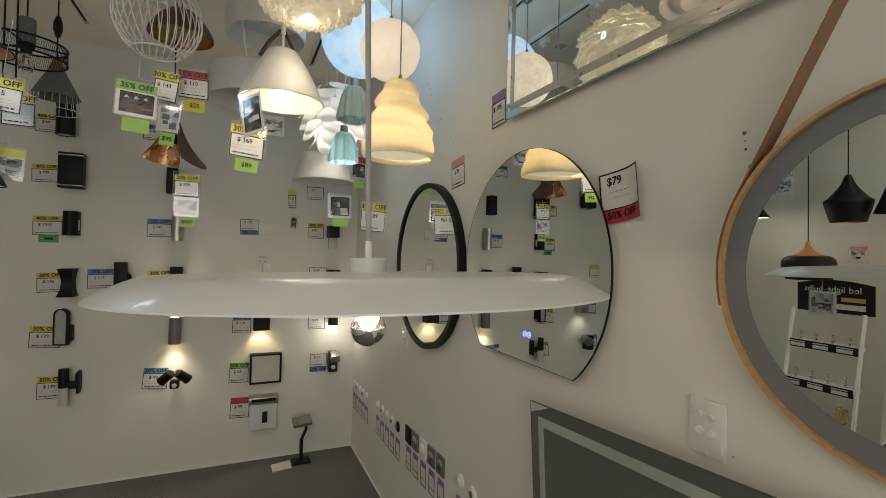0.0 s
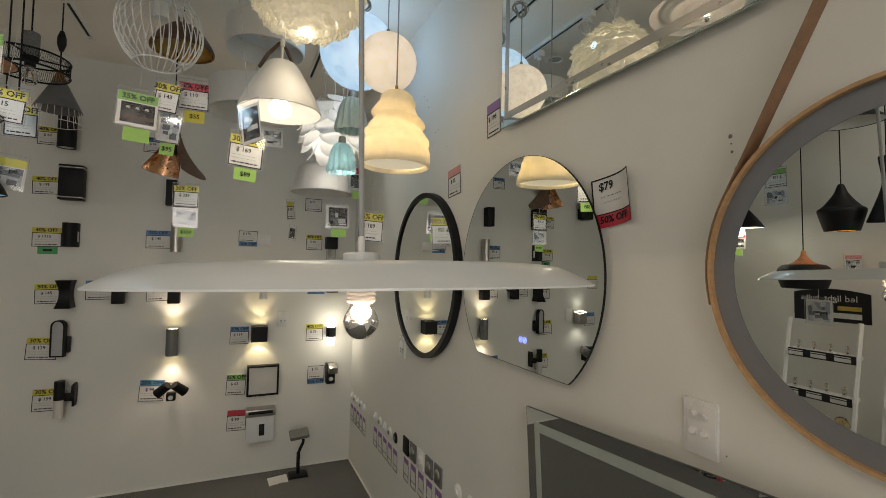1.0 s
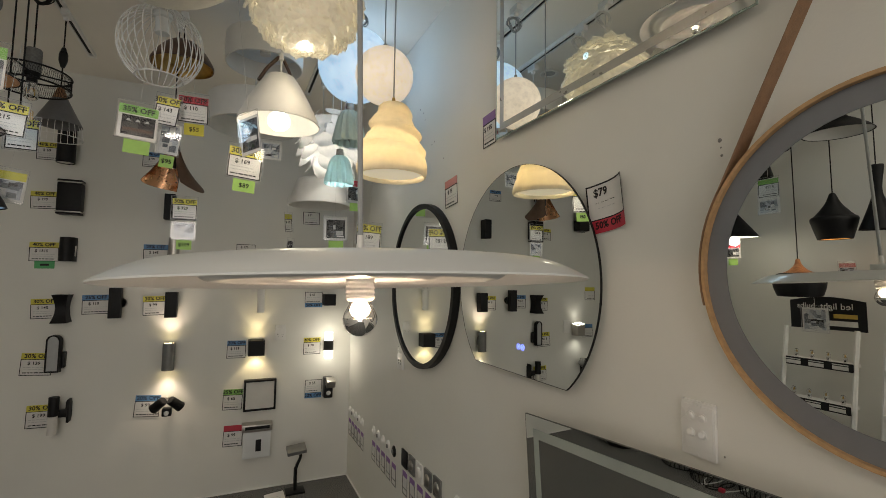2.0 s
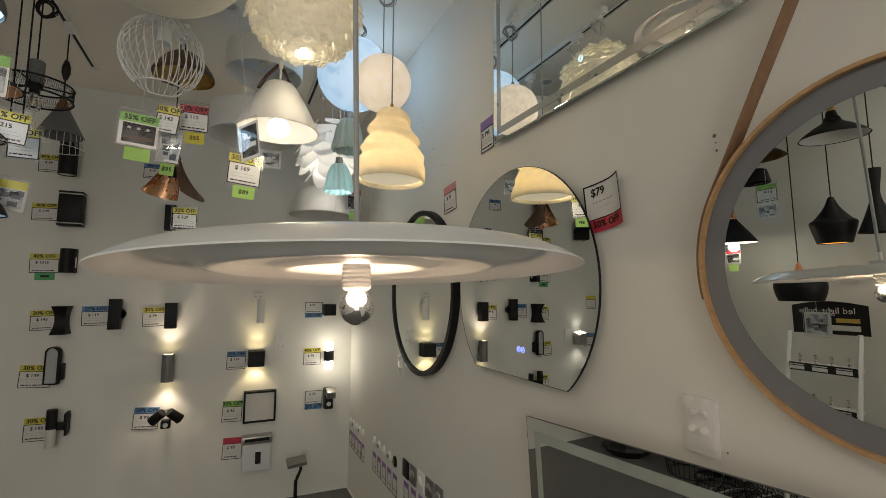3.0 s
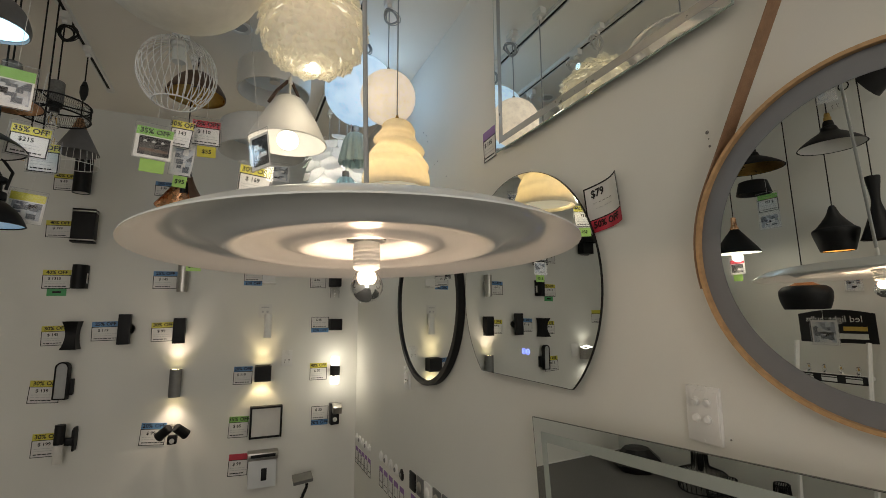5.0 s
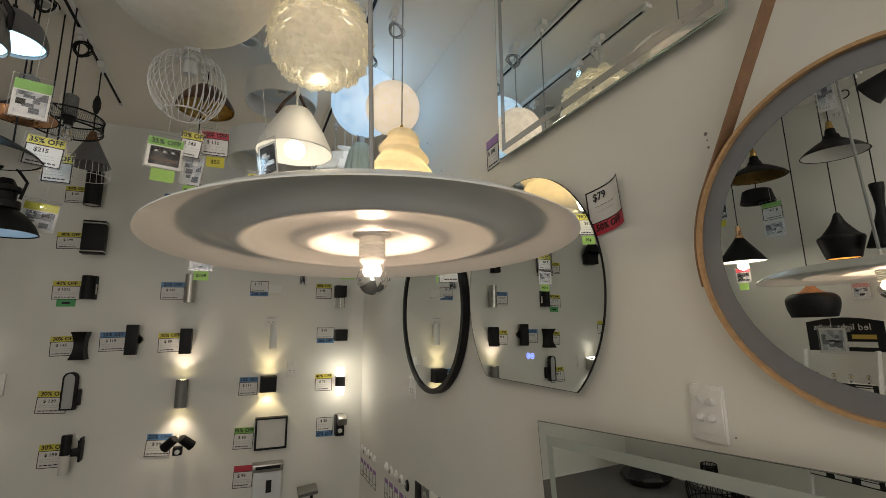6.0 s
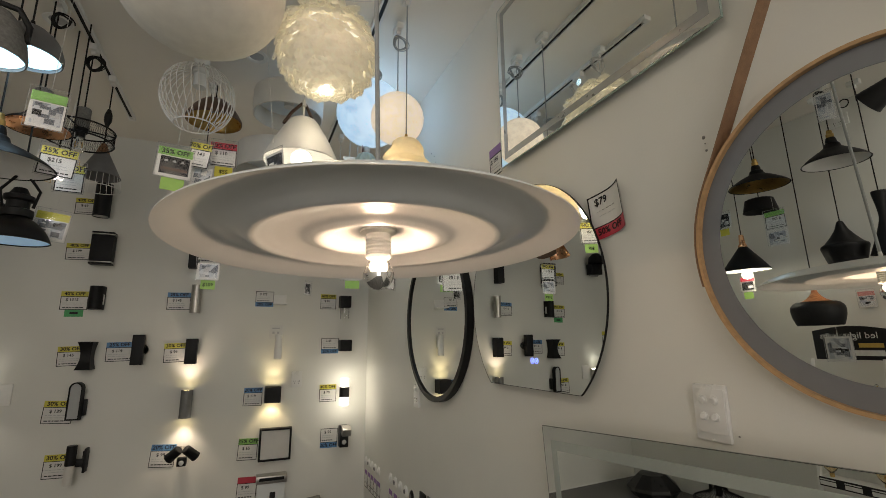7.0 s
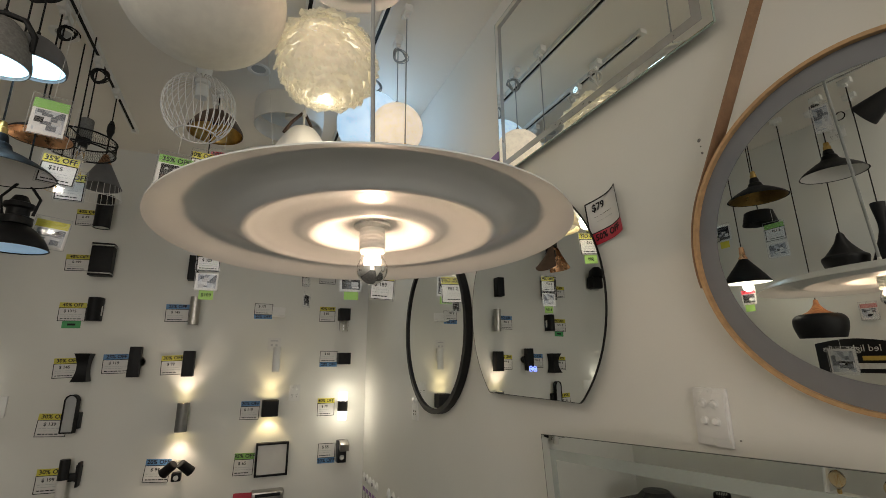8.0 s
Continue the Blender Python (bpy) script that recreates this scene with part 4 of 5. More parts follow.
def smooth_curve(keys, n=6):
    out = []
    for i in range(len(keys) - 1):
        p0, p1, p2, p3 = keys[max(i - 1, 0)], keys[i], keys[i + 1], keys[min(i + 2, len(keys) - 1)]
        for k in range(n):
            s = k / n
            out.append(tuple(0.5 * (2 * b + (c - a) * s + (2 * a - 5 * b + 4 * c - d) * s * s + (3 * b - a - 3 * c + d) * s ** 3) for a, b, c, d in zip(p0, p1, p2, p3)))
    return out + [keys[-1]]


under = smooth_curve([(0.018, 0.0165), (0.040, 0.0155), (0.055, 0.0105), (0.068, 0.0035), (0.080, 0.0002), (0.092, 0.0025), (0.108, 0.0068), (0.13, 0.0066), (0.149, 0.0025), (0.160, -0.0010), (0.169, 0.0004), (0.184, 0.0095), (0.200, 0.0152), (0.219, 0.0155), (0.236, 0.0085), (0.253, 0.0005), (UR, -0.0040)])
top = smooth_curve([(0.0, 0.0195), (0.06, 0.0193), (0.14, 0.019), (0.19, 0.0185), (0.222, 0.017), (0.245, 0.0085), (UR, -0.0024)])
part("dish", lathe([(0.0, 0.0165)] + under + list(reversed(top)), 128), "white_metal", U)
part("cap", lathe([(0, 0.036), (0.020, 0.036), (0.0215, 0.034), (0.0215, 0.0185), (0, 0.0185)], 40), "white_metal", U)
part("cord_grip", lathe([(0, 0.058), (0.003, 0.058), (0.0045, 0.052), (0.0045, 0.0362), (0, 0.0362)], 20), "white", U)
part("cord", tube([(0, 0, 0.054), (-0.002, 0.004, 0.5), (-0.004, 0.012, CEIL - UZ)], 0.0036, 10), "cord_grey", U)
part("lamp_holder", lathe([(0, 0.017), (0.024, 0.017), (0.025, 0.0125), (0.0165, 0.010), (0.0165, 0.006)] + [(0.0165 + (0.0012 if k % 2 else 0), 0.005 - 0.0027 * k) for k in range(11)] + [(0.014, -0.0242), (0, -0.0242)], 40), "white", U, "ribbed white lamp holder")
bulb_out = smooth_curve([(0.0125, -0.0245), (0.0130, -0.0265), (0.0158, -0.0322), (0.0190, -0.0385), (0.0206, -0.0446)], 5)


def crown_bulb(t, k=1.0, core="bulb_hot"):
    """A half-mirrored bulb: clear neck, glowing core, chrome crown."""
    glass_ = part("bulb", lathe([(r * k, z * k) for r, z in bulb_out + [(r - 0.0006, z) for r, z in reversed(bulb_out)]], 40), "glass", t, "clear bulb neck")
    glass_.visible_shadow = False
    part("filament_core", lathe([(0, -0.0246 * k)] + [(0.0122 * k * math.sin(0.3 * j) ** 0.8, (-0.0345 + 0.0098 * math.cos(0.3 * j)) * k) for j in range(1, 10)] + [(0, -0.0443 * k)], 28), core, glass_, "lit warm core")
    part("bulb_crown", lathe([(0.0208 * k, -0.0447 * k)] + [(0.0208 * k * math.cos(a), (-0.0447 - 0.0215 * math.sin(a)) * k) for a in [0.1 * j for j in range(1, 16)]] + [(0, -0.0662 * k)], 40), "chrome", t, "mirrored chrome bulb crown")


crown_bulb(U)

# a second, smaller dish above it
SD = 0.66
t = pendant("dish_pendant", -0.640, -2.365, 2.290, "small white rippled dish pendant with lit half-chrome bulb")
part("dish", lathe([(r * SD, z * SD) for r, z in [(0.0, 0.0165)] + under + list(reversed(top))], 96), "white_metal", t)
part("cap", lathe([(0, 0.030), (0.016, 0.030), (0.0175, 0.028), (0.0175, 0.0145), (0, 0.0145)], 32), "white_metal", t)
part("lamp_holder", lathe([(0, 0.012), (0.02, 0.012), (0.0195, 0.008), (0.0135, 0.006), (0.0135, -0.0176), (0, -0.0177)], 32), "white", t)
crown_bulb(t, SD, "bulb_high")
hang(t, 0.03, CEIL - 2.290, "cord_grey", False)

# cream rippled bell
t = pendant("bell_pendant", -0.342, -1.935, 1.742, "cream resin bell pendant with twisted ripples")


def ripple(a, r, z):
    f = z / 0.25
    twist = 2.2 * math.sin(f * 5.2)
    return r * (1 + 0.05 * math.sin(2 * a + twist) * (1 - 0.4 * f) + 0.05 * math.sin(3 * a - 9 * f) * f + 0.085 * (math.sin(a + 24 * f) + 0.35 * math.sin(2 * a + 48 * f)) * min(1.0, max(0.0, f - 0.2) / 0.25) * min(1.0, max(0.0, 1.0 - f) / 0.2))


prof = smooth_curve([(0.012, 0.250), (0.034, 0.247), (0.050, 0.232), (0.058, 0.214), (0.073, 0.190), (0.077, 0.170), (0.089, 0.142), (0.092, 0.115), (0.102, 0.078), (0.111, 0.042), (0.116, 0.012), (0.115, 0.0)], 5)
part("shade", shell(prof, 0.004, 72, ripple), "cream", t)
part("diffuser", lathe([(0, 0.016), (0.104, 0.016), (0.104, 0.013), (0, 0.013)], 48), "cream_lit", t, "lit cream diffuser")
part("cap", lathe([(0, 0.270), (0.005, 0.270), (0.007, 0.252), (0.014, 0.250), (0, 0.248)], 20), "brass", t)
part("bulb", ball(0.03, (0, 0, 0.12), 24, 14), "bulb_cone", t)
hang(t, 0.268, CEIL - 1.742, "cord_grey", True, r=0.0026)
lamp("bell_bulb", "POINT", pose(-0.342, -1.935, 1.82), 0.8, (1.0, 0.86, 0.68), 0.03)

# two moons
for x, y, z, r, mat, label in ((-0.322, -1.755, 2.165, 0.108, "moon_warm", "glowing warm white moon globe pendant"), (-0.372, -1.50, 2.305, 0.155, "moon_blue", "large glowing pale blue moon globe pendant")):
    t = pendant("moon_pendant", x, y, z, label)
    part("globe", ball(r, (0, 0, 0), 48, 32), mat, t)
    part("cap", lathe([(0, r + 0.018), (0.006, r + 0.018), (0.009, r - 0.001), (0, r - 0.002)], 20), "steel", t)
    hang(t, r + 0.015, CEIL - z, "cord_grey", True, 3, 0.0022)
lamp("blue_moon_glow", "POINT", pose(-0.255, -1.28, 2.43), 1.2, (0.45, 0.70, 1.0), 0.10)

# feather globe
t = pendant("feather_pendant", -0.642, -1.955, 2.255, "lit cream feather globe pendant")
rnd = random.Random(5)
bm = bmesh.new()
R = 0.158
N = 820
for k in range(N):
    f = 1 - 2 * (k + 0.5) / N
    if f < -0.955:
        continue
    a = k * 2.39996 + rnd.uniform(-0.1, 0.1)
    th = math.acos(f)
    out = Vector((math.sin(th) * math.cos(a), math.sin(th) * math.sin(a), f))
    down = (Vector((0, 0, -1)) - out * out.dot(Vector((0, 0, -1))))
    down = down.normalized() if down.length > 0.05 else Vector((math.cos(a), math.sin(a), 0))
    side = out.cross(down)
    down = (down + side * rnd.uniform(-0.5, 0.5)).normalized()
    side = out.cross(down).normalized()
    ln, wd = rnd.uniform(0.040, 0.058), rnd.uniform(0.019, 0.032)
    ln *= 1.0 - 0.6 * max(0.0, -f - 0.35) / 0.65
    base = out * (R * rnd.uniform(0.84, 0.94) * (1.0 if f > -0.1 else 1.0 + 0.13 * (f + 0.1)))
    lift = rnd.uniform(0.014, 0.040)
    rows = []
    for j in range(6):
        s = j / 5
        c = base + down * (ln * s) + out * (lift * s + 0.006 * math.sin(math.pi * s) - 0.010 * max(0.0, s - 0.7))
        w = wd * (math.sin(math.pi * (0.12 + 0.86 * s)) ** 0.38) * (1 + 0.16 * rnd.uniform(-1, 1))
        rows.append([bm.verts.new(c - side * w - out * 0.009 * (1 - 0.5 * s)), bm.verts.new(c + out * 0.002), bm.verts.new(c + side * w - out * 0.009 * (1 - 0.5 * s))])
    for p, q in zip(rows, rows[1:]):
        for j in range(2):
            bm.faces.new((p[j], p[j + 1], q[j + 1], q[j]))
part("plumage", bm, "feather", t, "overlapping cream feathers")
# added emissive sphere that makes the plumage glow, in place of bulb light
part("glow_core", lathe([(0.02, R - 0.02)] + [((R - 0.02) * math.sin(0.17 * j), (R - 0.02) * math.cos(0.17 * j)) for j in range(1, 17)], 36), "feather_core", t, "added glowing core hidden under the feathers")
part("bulb", ball(0.032, (0, 0, -0.112), 24, 14), "bulb_soft", t)
hang(t, R, CEIL - 2.255, "cord_white", True, 3)
lamp("feather_bulb", "POINT", pose(-0.642, -1.955, 2.02), 0.4, (1.0, 0.86, 0.64), 0.04)

# big white paper globe
t = pendant("paper_globe_pendant", -1.018, -2.10, 2.285, "large plain white ribbed paper globe pendant")
part("globe", lathe([(0.228 * math.sin(0.1 * j), 0.195 * math.cos(0.1 * j)) for j in range(32)] + [(0, -0.195)], 72, lambda a, r, z: r * (1 + 0.006 * math.sin(36 * a + 4 * z))), "paper_ball", t)
part("cap", lathe([(0, 0.225), (0.02, 0.225), (0.022, 0.192), (0, 0.192)], 24), "white", t)
hang(t, 0.22, CEIL - 2.285, "cord_white", False)

# white cone with leather strap
t = pendant("cone_pendant", -0.689, -1.755, 1.92, "white metal cone pendant with leather strap and lit bulb")
part("shade", shell(smooth_curve([(0.018, 0.170), (0.038, 0.168), (0.055, 0.153), (0.093, 0.09), (0.122, 0.03), (0.134, 0.0)], 4), 0.003, 64), "matt_white", t)
part("strap", tube([(-0.07, -0.02, 0.135), (-0.045, -0.012, 0.185), (-0.008, 0, 0.235)], 0.006, 6), "dark_leather", t, "dark brown leather strap")
part("strap", tube([(0.05, 0.02, 0.145), (0.03, 0.01, 0.19), (0.004, 0, 0.235)], 0.006, 6), "dark_leather", t, "dark brown leather strap")
part("cap", lathe([(0, 0.25), (0.008, 0.25), (0.009, 0.225), (0.004, 0.222), (0.004, 0.166), (0, 0.166)], 20), "white", t)
part("bulb", ball(0.037, (0, 0, 0.012), 28, 18, 0.9), "bulb_cone", t)
part("lamp_holder", lathe([(0, 0.12), (0.02, 0.12), (0.02, 0.06), (0, 0.06)], 24), "white", t)
hang(t, 0.245, CEIL - 1.92, "cord_white", True, 2, 0.0022)
lamp("cone_bulb", "POINT", pose(-0.689, -1.755, 1.87), 0.55, (1.0, 0.88, 0.68), 0.035)


def drum(x, y, z, r, h, label):
    t = pendant("drum_pendant", x, y, z, label)
    part("shade", shell(smooth_curve([(0.01, h), (r * 0.7, h), (r * 0.93, h * 0.985), (r, h * 0.9), (r, 0.0)], 4), 0.005, 64), "matt_white", t)
    part("lamp_holder", lathe([(0, h - 0.006), (0.022, h - 0.006), (0.022, h * 0.45), (0, h * 0.45)], 24), "white", t)
    # added recessed disc; its blue tint imitates light from the blue moon
    part("lining", lathe([(0.024, h - 0.03), (r - 0.007, h - 0.03), (r - 0.007, h - 0.034), (0.024, h - 0.034)], 48), "lining", t, "added pale disc tinted with blue moon light")
    hang(t, h, CEIL - z, "cord_white", True, 0)


drum(-0.722, -1.33, 2.300, 0.155, 0.115, "pale grey-white drum pendant, unlit")
drum(-0.745, -1.02, 2.12, 0.205, 0.135, "wide white drum pendant, unlit")

# low wide dome
t = pendant("dome_pendant", -0.352, -0.60, 1.835, "white metal dome pendant, unlit, near the wall corner")
part("shade", shell(smooth_curve([(0.015, 0.165), (0.11, 0.160), (0.135, 0.145), (0.150, 0.10), (0.176, 0.015), (0.178, 0.0)], 4), 0.004, 64), "matt_white", t)
part("lamp_holder", lathe([(0, 0.16), (0.022, 0.16), (0.022, 0.09), (0, 0.09)], 24), "white", t)
hang(t, 0.165, CEIL - 1.835, "cord_white", True, 0)

# artichoke of overlapping petals
t = pendant("petal_pendant", -0.355, -0.93, 2.125, "white layered petal pendant, lit from inside")
for j in range(6):
    f = -0.85 + j * 0.33
    rr = 0.172 * math.sqrt(max(0.12, 1 - f * f))
    n = max(4, int(9 * rr / 0.172))
    for k in range(n):
        a = 2 * math.pi * (k + 0.5 * (j % 2)) / n
        out, side = Vector((math.cos(a), math.sin(a), 0)), Vector((-math.sin(a), math.cos(a), 0))
        bm = bmesh.new()
        rows = []
        for i in range(5):
            s = i / 4
            w = (0.062, 0.068, 0.066, 0.050, 0.014)[i] * (0.55 + 0.45 * rr / 0.172)
            c = out * (rr * 0.84 + 0.034 * s * s + 0.006 * s) + Vector((0, 0, 0.15 * f - 0.035 + 0.085 * s * (1 if f > -0.7 else 0.5)))
            rows.append([bm.verts.new(c - side * w), bm.verts.new(c + out * 0.008), bm.verts.new(c + side * w)])
        for p, q in zip(rows, rows[1:]):
            for i in range(2):
                bm.faces.new((p[i], p[i + 1], q[i + 1], q[i]))
        for v in bm.verts:
            v.co.z = -v.co.z
        part("petal", bm, "petal", t)
part("bulb", ball(0.03, (0, 0, 0), 20, 12), "bulb_cone", t)
hang(t, 0.05, CEIL - 2.125, "cord_white", True, 3)
lamp("petal_bulb", "POINT", pose(-0.355, -0.93, 2.075), 1.3, (1.0, 0.94, 0.85), 0.035)

# two pleated glass skirts
for x, y, z, s, lit in ((-0.384, -1.471, 1.975, 0.93, False), (-0.375, -1.246, 1.842, 0.90, True)):
    t = pendant("pleated_pendant", x, y, z, "pale green pleated glass pendant" + (", lit cool white" if lit else ", unlit"))
    part("shade", shell([(r * s, q * s) for r, q in smooth_curve([(0.018, 0.15), (0.035, 0.145), (0.052, 0.11), (0.062, 0.06), (0.072, 0.012), (0.07, 0.0)], 4)], 0.003, 96, lambda a, r, q: r * (1 + 0.075 * math.sin(13 * a + 6 * q) * min(1, r / 0.05))), "pleat", t)
    part("cap", lathe([(0, 0.185 * s), (0.018 * s, 0.185 * s), (0.02 * s, 0.148 * s), (0, 0.148 * s)], 24), "steel", t)
    if lit:
        part("bulb", ball(0.022, (0, 0, 0.055), 20, 12), "glow_cool", t)
        lamp("pleat_bulb", "POINT", pose(x, y, z + 0.04), 0.8, (0.75, 0.95, 1.0), 0.025)
    hang(t, 0.18 * s, CEIL - z, "cord_white", True, 0, 0.0022)

# white wire cage
t = pendant("cage_pendant", -1.060, -1.62, 2.066, "white wire cage pendant, pumpkin-shaped, open below")
prof = smooth_curve([(0.030, 0.222), (0.052, 0.219), (0.090, 0.198), (0.116, 0.160), (0.126, 0.115), (0.121, 0.068), (0.098, 0.022), (0.070, -0.006)], 4)
for k in range(32):
    a = 2 * math.pi * k / 32
    part("wire", tube([(r * math.cos(a + 0.9 * (0.222 - z)), r * math.sin(a + 0.9 * (0.222 - z)), z) for r, z in prof], 0.0018, 6), "gloss_white", t)
part("ring", tube(circle(0.070, -0.006), 0.0026, 6, True), "gloss_white", t)
part("ring", tube(circle(0.030, 0.222), 0.003, 6, True), "gloss_white", t)
part("lamp_holder", lathe([(0, 0.292), (0.026, 0.292), (0.028, 0.288), (0.028, 0.205), (0.022, 0.20), (0.022, 0.15), (0, 0.15)], 28), "white_metal", t)
hang(t, 0.292, CEIL - 2.066, "cord_white", True, 3)

# copper-lined dome behind the cage
t = pendant("dome_pendant", -1.055, -1.04, 2.352, "brown dome pendant with copper inside")
prof = smooth_curve([(0.015, 0.12), (0.05, 0.112), (0.09, 0.075), (0.125, 0.02), (0.128, 0.0)], 4)
part("shade", shell(prof, 0.002, 56), "veneer_out", t)
part("lining", lathe([(r - 0.0035, z - 0.001) for r, z in prof[3:]], 56), "brass", t, "golden brass lining")
screw_bulb(t, 0.05, 0.024, "glass")
hang(t, 0.12, CEIL - 2.352, "cord_black", True, 0)

# curled veneer lamp
t = pendant("veneer_pendant", -1.085, -0.95, 1.83, "brown curled veneer pendant with copper inside")
for side_ in (0, 1):
    outer_, inner_ = bmesh.new(), bmesh.new()
    for b_, off in ((outer_, 0.0), (inner_, 0.0022)):
        rows = []
        for j in range(10):
            f = j / 9
            row = []
            for i in range(15):
                u = -1 + 2 * i / 14
                if side_ == 0:
                    a = math.pi * 0.62 + u * 1.5
                    q = 0.018 + 0.056 * f ** 0.8 - off
                    p = (q * math.cos(a) - 0.035 * f * f - 0.008, q * math.sin(a) * 0.8 - 0.01, 0.14 - 0.155 * f + 0.02 * f * u)
                else:
                    a = -0.5 + u * 0.95
                    q = 0.022 + 0.03 * f + 0.055 * f * f - off
                    p = (q * math.cos(a) + 0.012 + 0.02 * f * f, q * math.sin(a) * 0.75 - 0.01, 0.15 - 0.14 * f - 0.05 * f * f * (1 - u * u * 0.7))
                row.append(b_.verts.new(p))
            rows.append(row)
        for p, q in zip(rows, rows[1:]):
            for i in range(14):
                b_.faces.new((p[i], p[i + 1], q[i + 1], q[i]))
    part("leaf", outer_, "veneer_out", t)
    part("lining", inner_, "copper", t, "copper lining")
part("collar", lathe([(0, 0.19), (0.02, 0.188), (0.03, 0.17), (0.03, 0.14), (0, 0.138)], 28), "black", t)
screw_bulb(t, 0.07, 0.028, "glass")
hang(t, 0.19, CEIL - 1.83, "cord_black", True, 0)

# black mesh hoop with a concrete holder
t = pendant("mesh_hoop_pendant", -1.56, -1.10, 2.165, "black wire-mesh hoop pendant with concrete lamp holder")
R, H = 0.124, 0.056
for z in (-H / 2, H / 2):
    part("ring", tube(circle(R, z), 0.0035, 6, True), "black", t)
bm = bmesh.new()
for k in range(110):
    a = 2 * math.pi * k / 110
    for d in (-1, 1):
        sweep(bm, [(R * math.cos(a + d * 0.09 * s), R * math.sin(a + d * 0.09 * s), -H / 2 + H * s) for s in (0, 0.5, 1)], 0.0006, 3)
part("mesh", bm, "black", t)
for k in range(3):
    a = 2.09 * k + 0.4
    part("spoke", tube([(0.02 * math.cos(a), 0.02 * math.sin(a), H / 2), (R * math.cos(a), R * math.sin(a), H / 2)], 0.003, 6), "black", t)
part("holder", lathe([(0, 0.125), (0.024, 0.125), (0.027, 0.12), (0.027, 0.03), (0, 0.03)], 32), "concrete", t)
part("collar", lathe([(0, 0.03), (0.027, 0.03), (0.024, 0.012), (0, 0.012)], 32), "black", t)
screw_bulb(t, -0.01, 0.026, "glass")
hang(t, 0.125, CEIL - 2.165, "cord_black", True, 5)

# grey cone with wooden neck over a wire skirt
t = pendant("cone_pendant", -1.545, -0.83, 2.07, "grey cone pendant with wooden neck and white wire skirt")
part("neck", lathe([(0, 0.17), (0.012, 0.17), (0.03, 0.118), (0, 0.118)], 32), "walnut", t, "wooden neck")
part("shade", shell([(0.03, 0.118), (0.088, 0.0)], 0.003, 48), "greyshade", t)
for k in range(22):
    a = 2 * math.pi * k / 22
    part("wire", tube([(0.083 * math.cos(a), 0.083 * math.sin(a), 0.0), (0.092 * math.cos(a), 0.092 * math.sin(a), -0.06)], 0.0012, 5), "white", t)
part("ring", tube(circle(0.092, -0.06), 0.0016, 5, True), "white", t)
part("cord_weight", lathe([(0, 0.36), (0.008, 0.355), (0.017, 0.325), (0.017, 0.295), (0.008, 0.265), (0, 0.262)], 24), "black_plastic", t, "black cord adjuster")
hang(t, 0.17, CEIL - 2.07, "cord_black", True, 0)

# two cast domes with cool light
for x, y, z, r, mat, lean, label in ((-1.577, -1.615, 2.224, 0.098, "greyshade", 0, "grey metal dome pendant, lit cool white"), (-1.592, -1.79, 2.114, 0.088, "concrete", 0, "concrete bell pendant with black leather loop, lit")):
    t = pendant("dome_pendant", x, y, z, label)
    tall = 1.6 if mat == "concrete" else 1.0
    part("shade", shell(smooth_curve([(0.01, r * 1.05 * tall), (r * 0.4, r * 1.0 * tall), (r * 0.8, r * 0.65 * tall), (r, r * 0.15), (r, -r * 0.1)], 4), 0.004, 56), mat, t)
    part("diffuser", lathe([(0, 0.0), (r * 0.93, 0.0), (r * 0.93, 0.003), (0, 0.003)], 48), "glow_cool", t, "lit opal disc")
    if mat == "concrete":
        part("loop", tube([(-r * 0.92, 0, r * 0.6), (-r * 0.95, 0, r * 1.2), (-r * 0.6, 0, r * 1.8), (0, 0, r * 1.95), (r * 0.6, 0, r * 1.8), (r * 0.95, 0, r * 1.2), (r * 0.92, 0, r * 0.6)], 0.009, 6), "black", t, "black leather loop")
    part("gland", lathe([(0, r * 1.3 * tall), (0.006, r * 1.3 * tall), (0.009, r * 1.02 * tall), (0, r * tall)], 18), "black", t)
    hang(t, r * 1.1 * tall, CEIL - z, "cord_black", True, 4)
    lamp("dome_bulb", "POINT", pose(x, y, z - 0.04), 0.5, COOL, 0.05)


def saucer(x, y, z, r, h, outside, inside, label, cord=True, neck="brass", glow=None):
    t = pendant("saucer_pendant", x, y, z, label)
    prof = smooth_curve([(0.022, h), (0.034, h * 0.93), (0.045, h * 0.72), (r * 0.55, h * 0.50), (r * 0.86, h * 0.2), (r, 0.0)], 4)
    part("shade", shell(prof, 0.002, 56), outside, t)
    part("lining", lathe([(q - 0.0035, w - 0.002) for q, w in prof[2:-1]], 56), inside, t)
    if neck == "concrete":
        part("neck", lathe([(0, h + 0.085), (0.027, h + 0.085), (0.029, h + 0.082), (0.029, h - 0.004), (0, h - 0.006)], 28), neck, t, "cast concrete neck")
    else:
        part("collar", lathe([(0, h + 0.028), (0.020, h + 0.028), (0.022, h + 0.024), (0.025, h + 0.010), (0.027, h - 0.006), (0, h - 0.008)], 24), outside, t)
        part("neck", lathe([(0, h + 0.072), (0.011, h + 0.072), (0.014, h + 0.062), (0.014, h + 0.052), (0.018, h + 0.048), (0.018, h + 0.0282), (0, h + 0.0282)], 24), neck, t, "aged brass neck")
    if cord:
        hang(t, h + 0.055, CEIL - z, "cord_black", True, 2)
    return t


saucer(-1.600, -1.385, 2.058, 0.104, 0.07, "black", "copper", "black dished pendant with copper inside and concrete neck", neck="concrete")
saucer(-1.62, -1.60, 1.835, 0.165, 0.10, "black", "matt_white", "wide black dish pendant with white inside")

# dark industrial lantern
t = pendant("industrial_pendant", -1.590, -1.45, 1.615, "black industrial pendant with cage arms and pale rim")
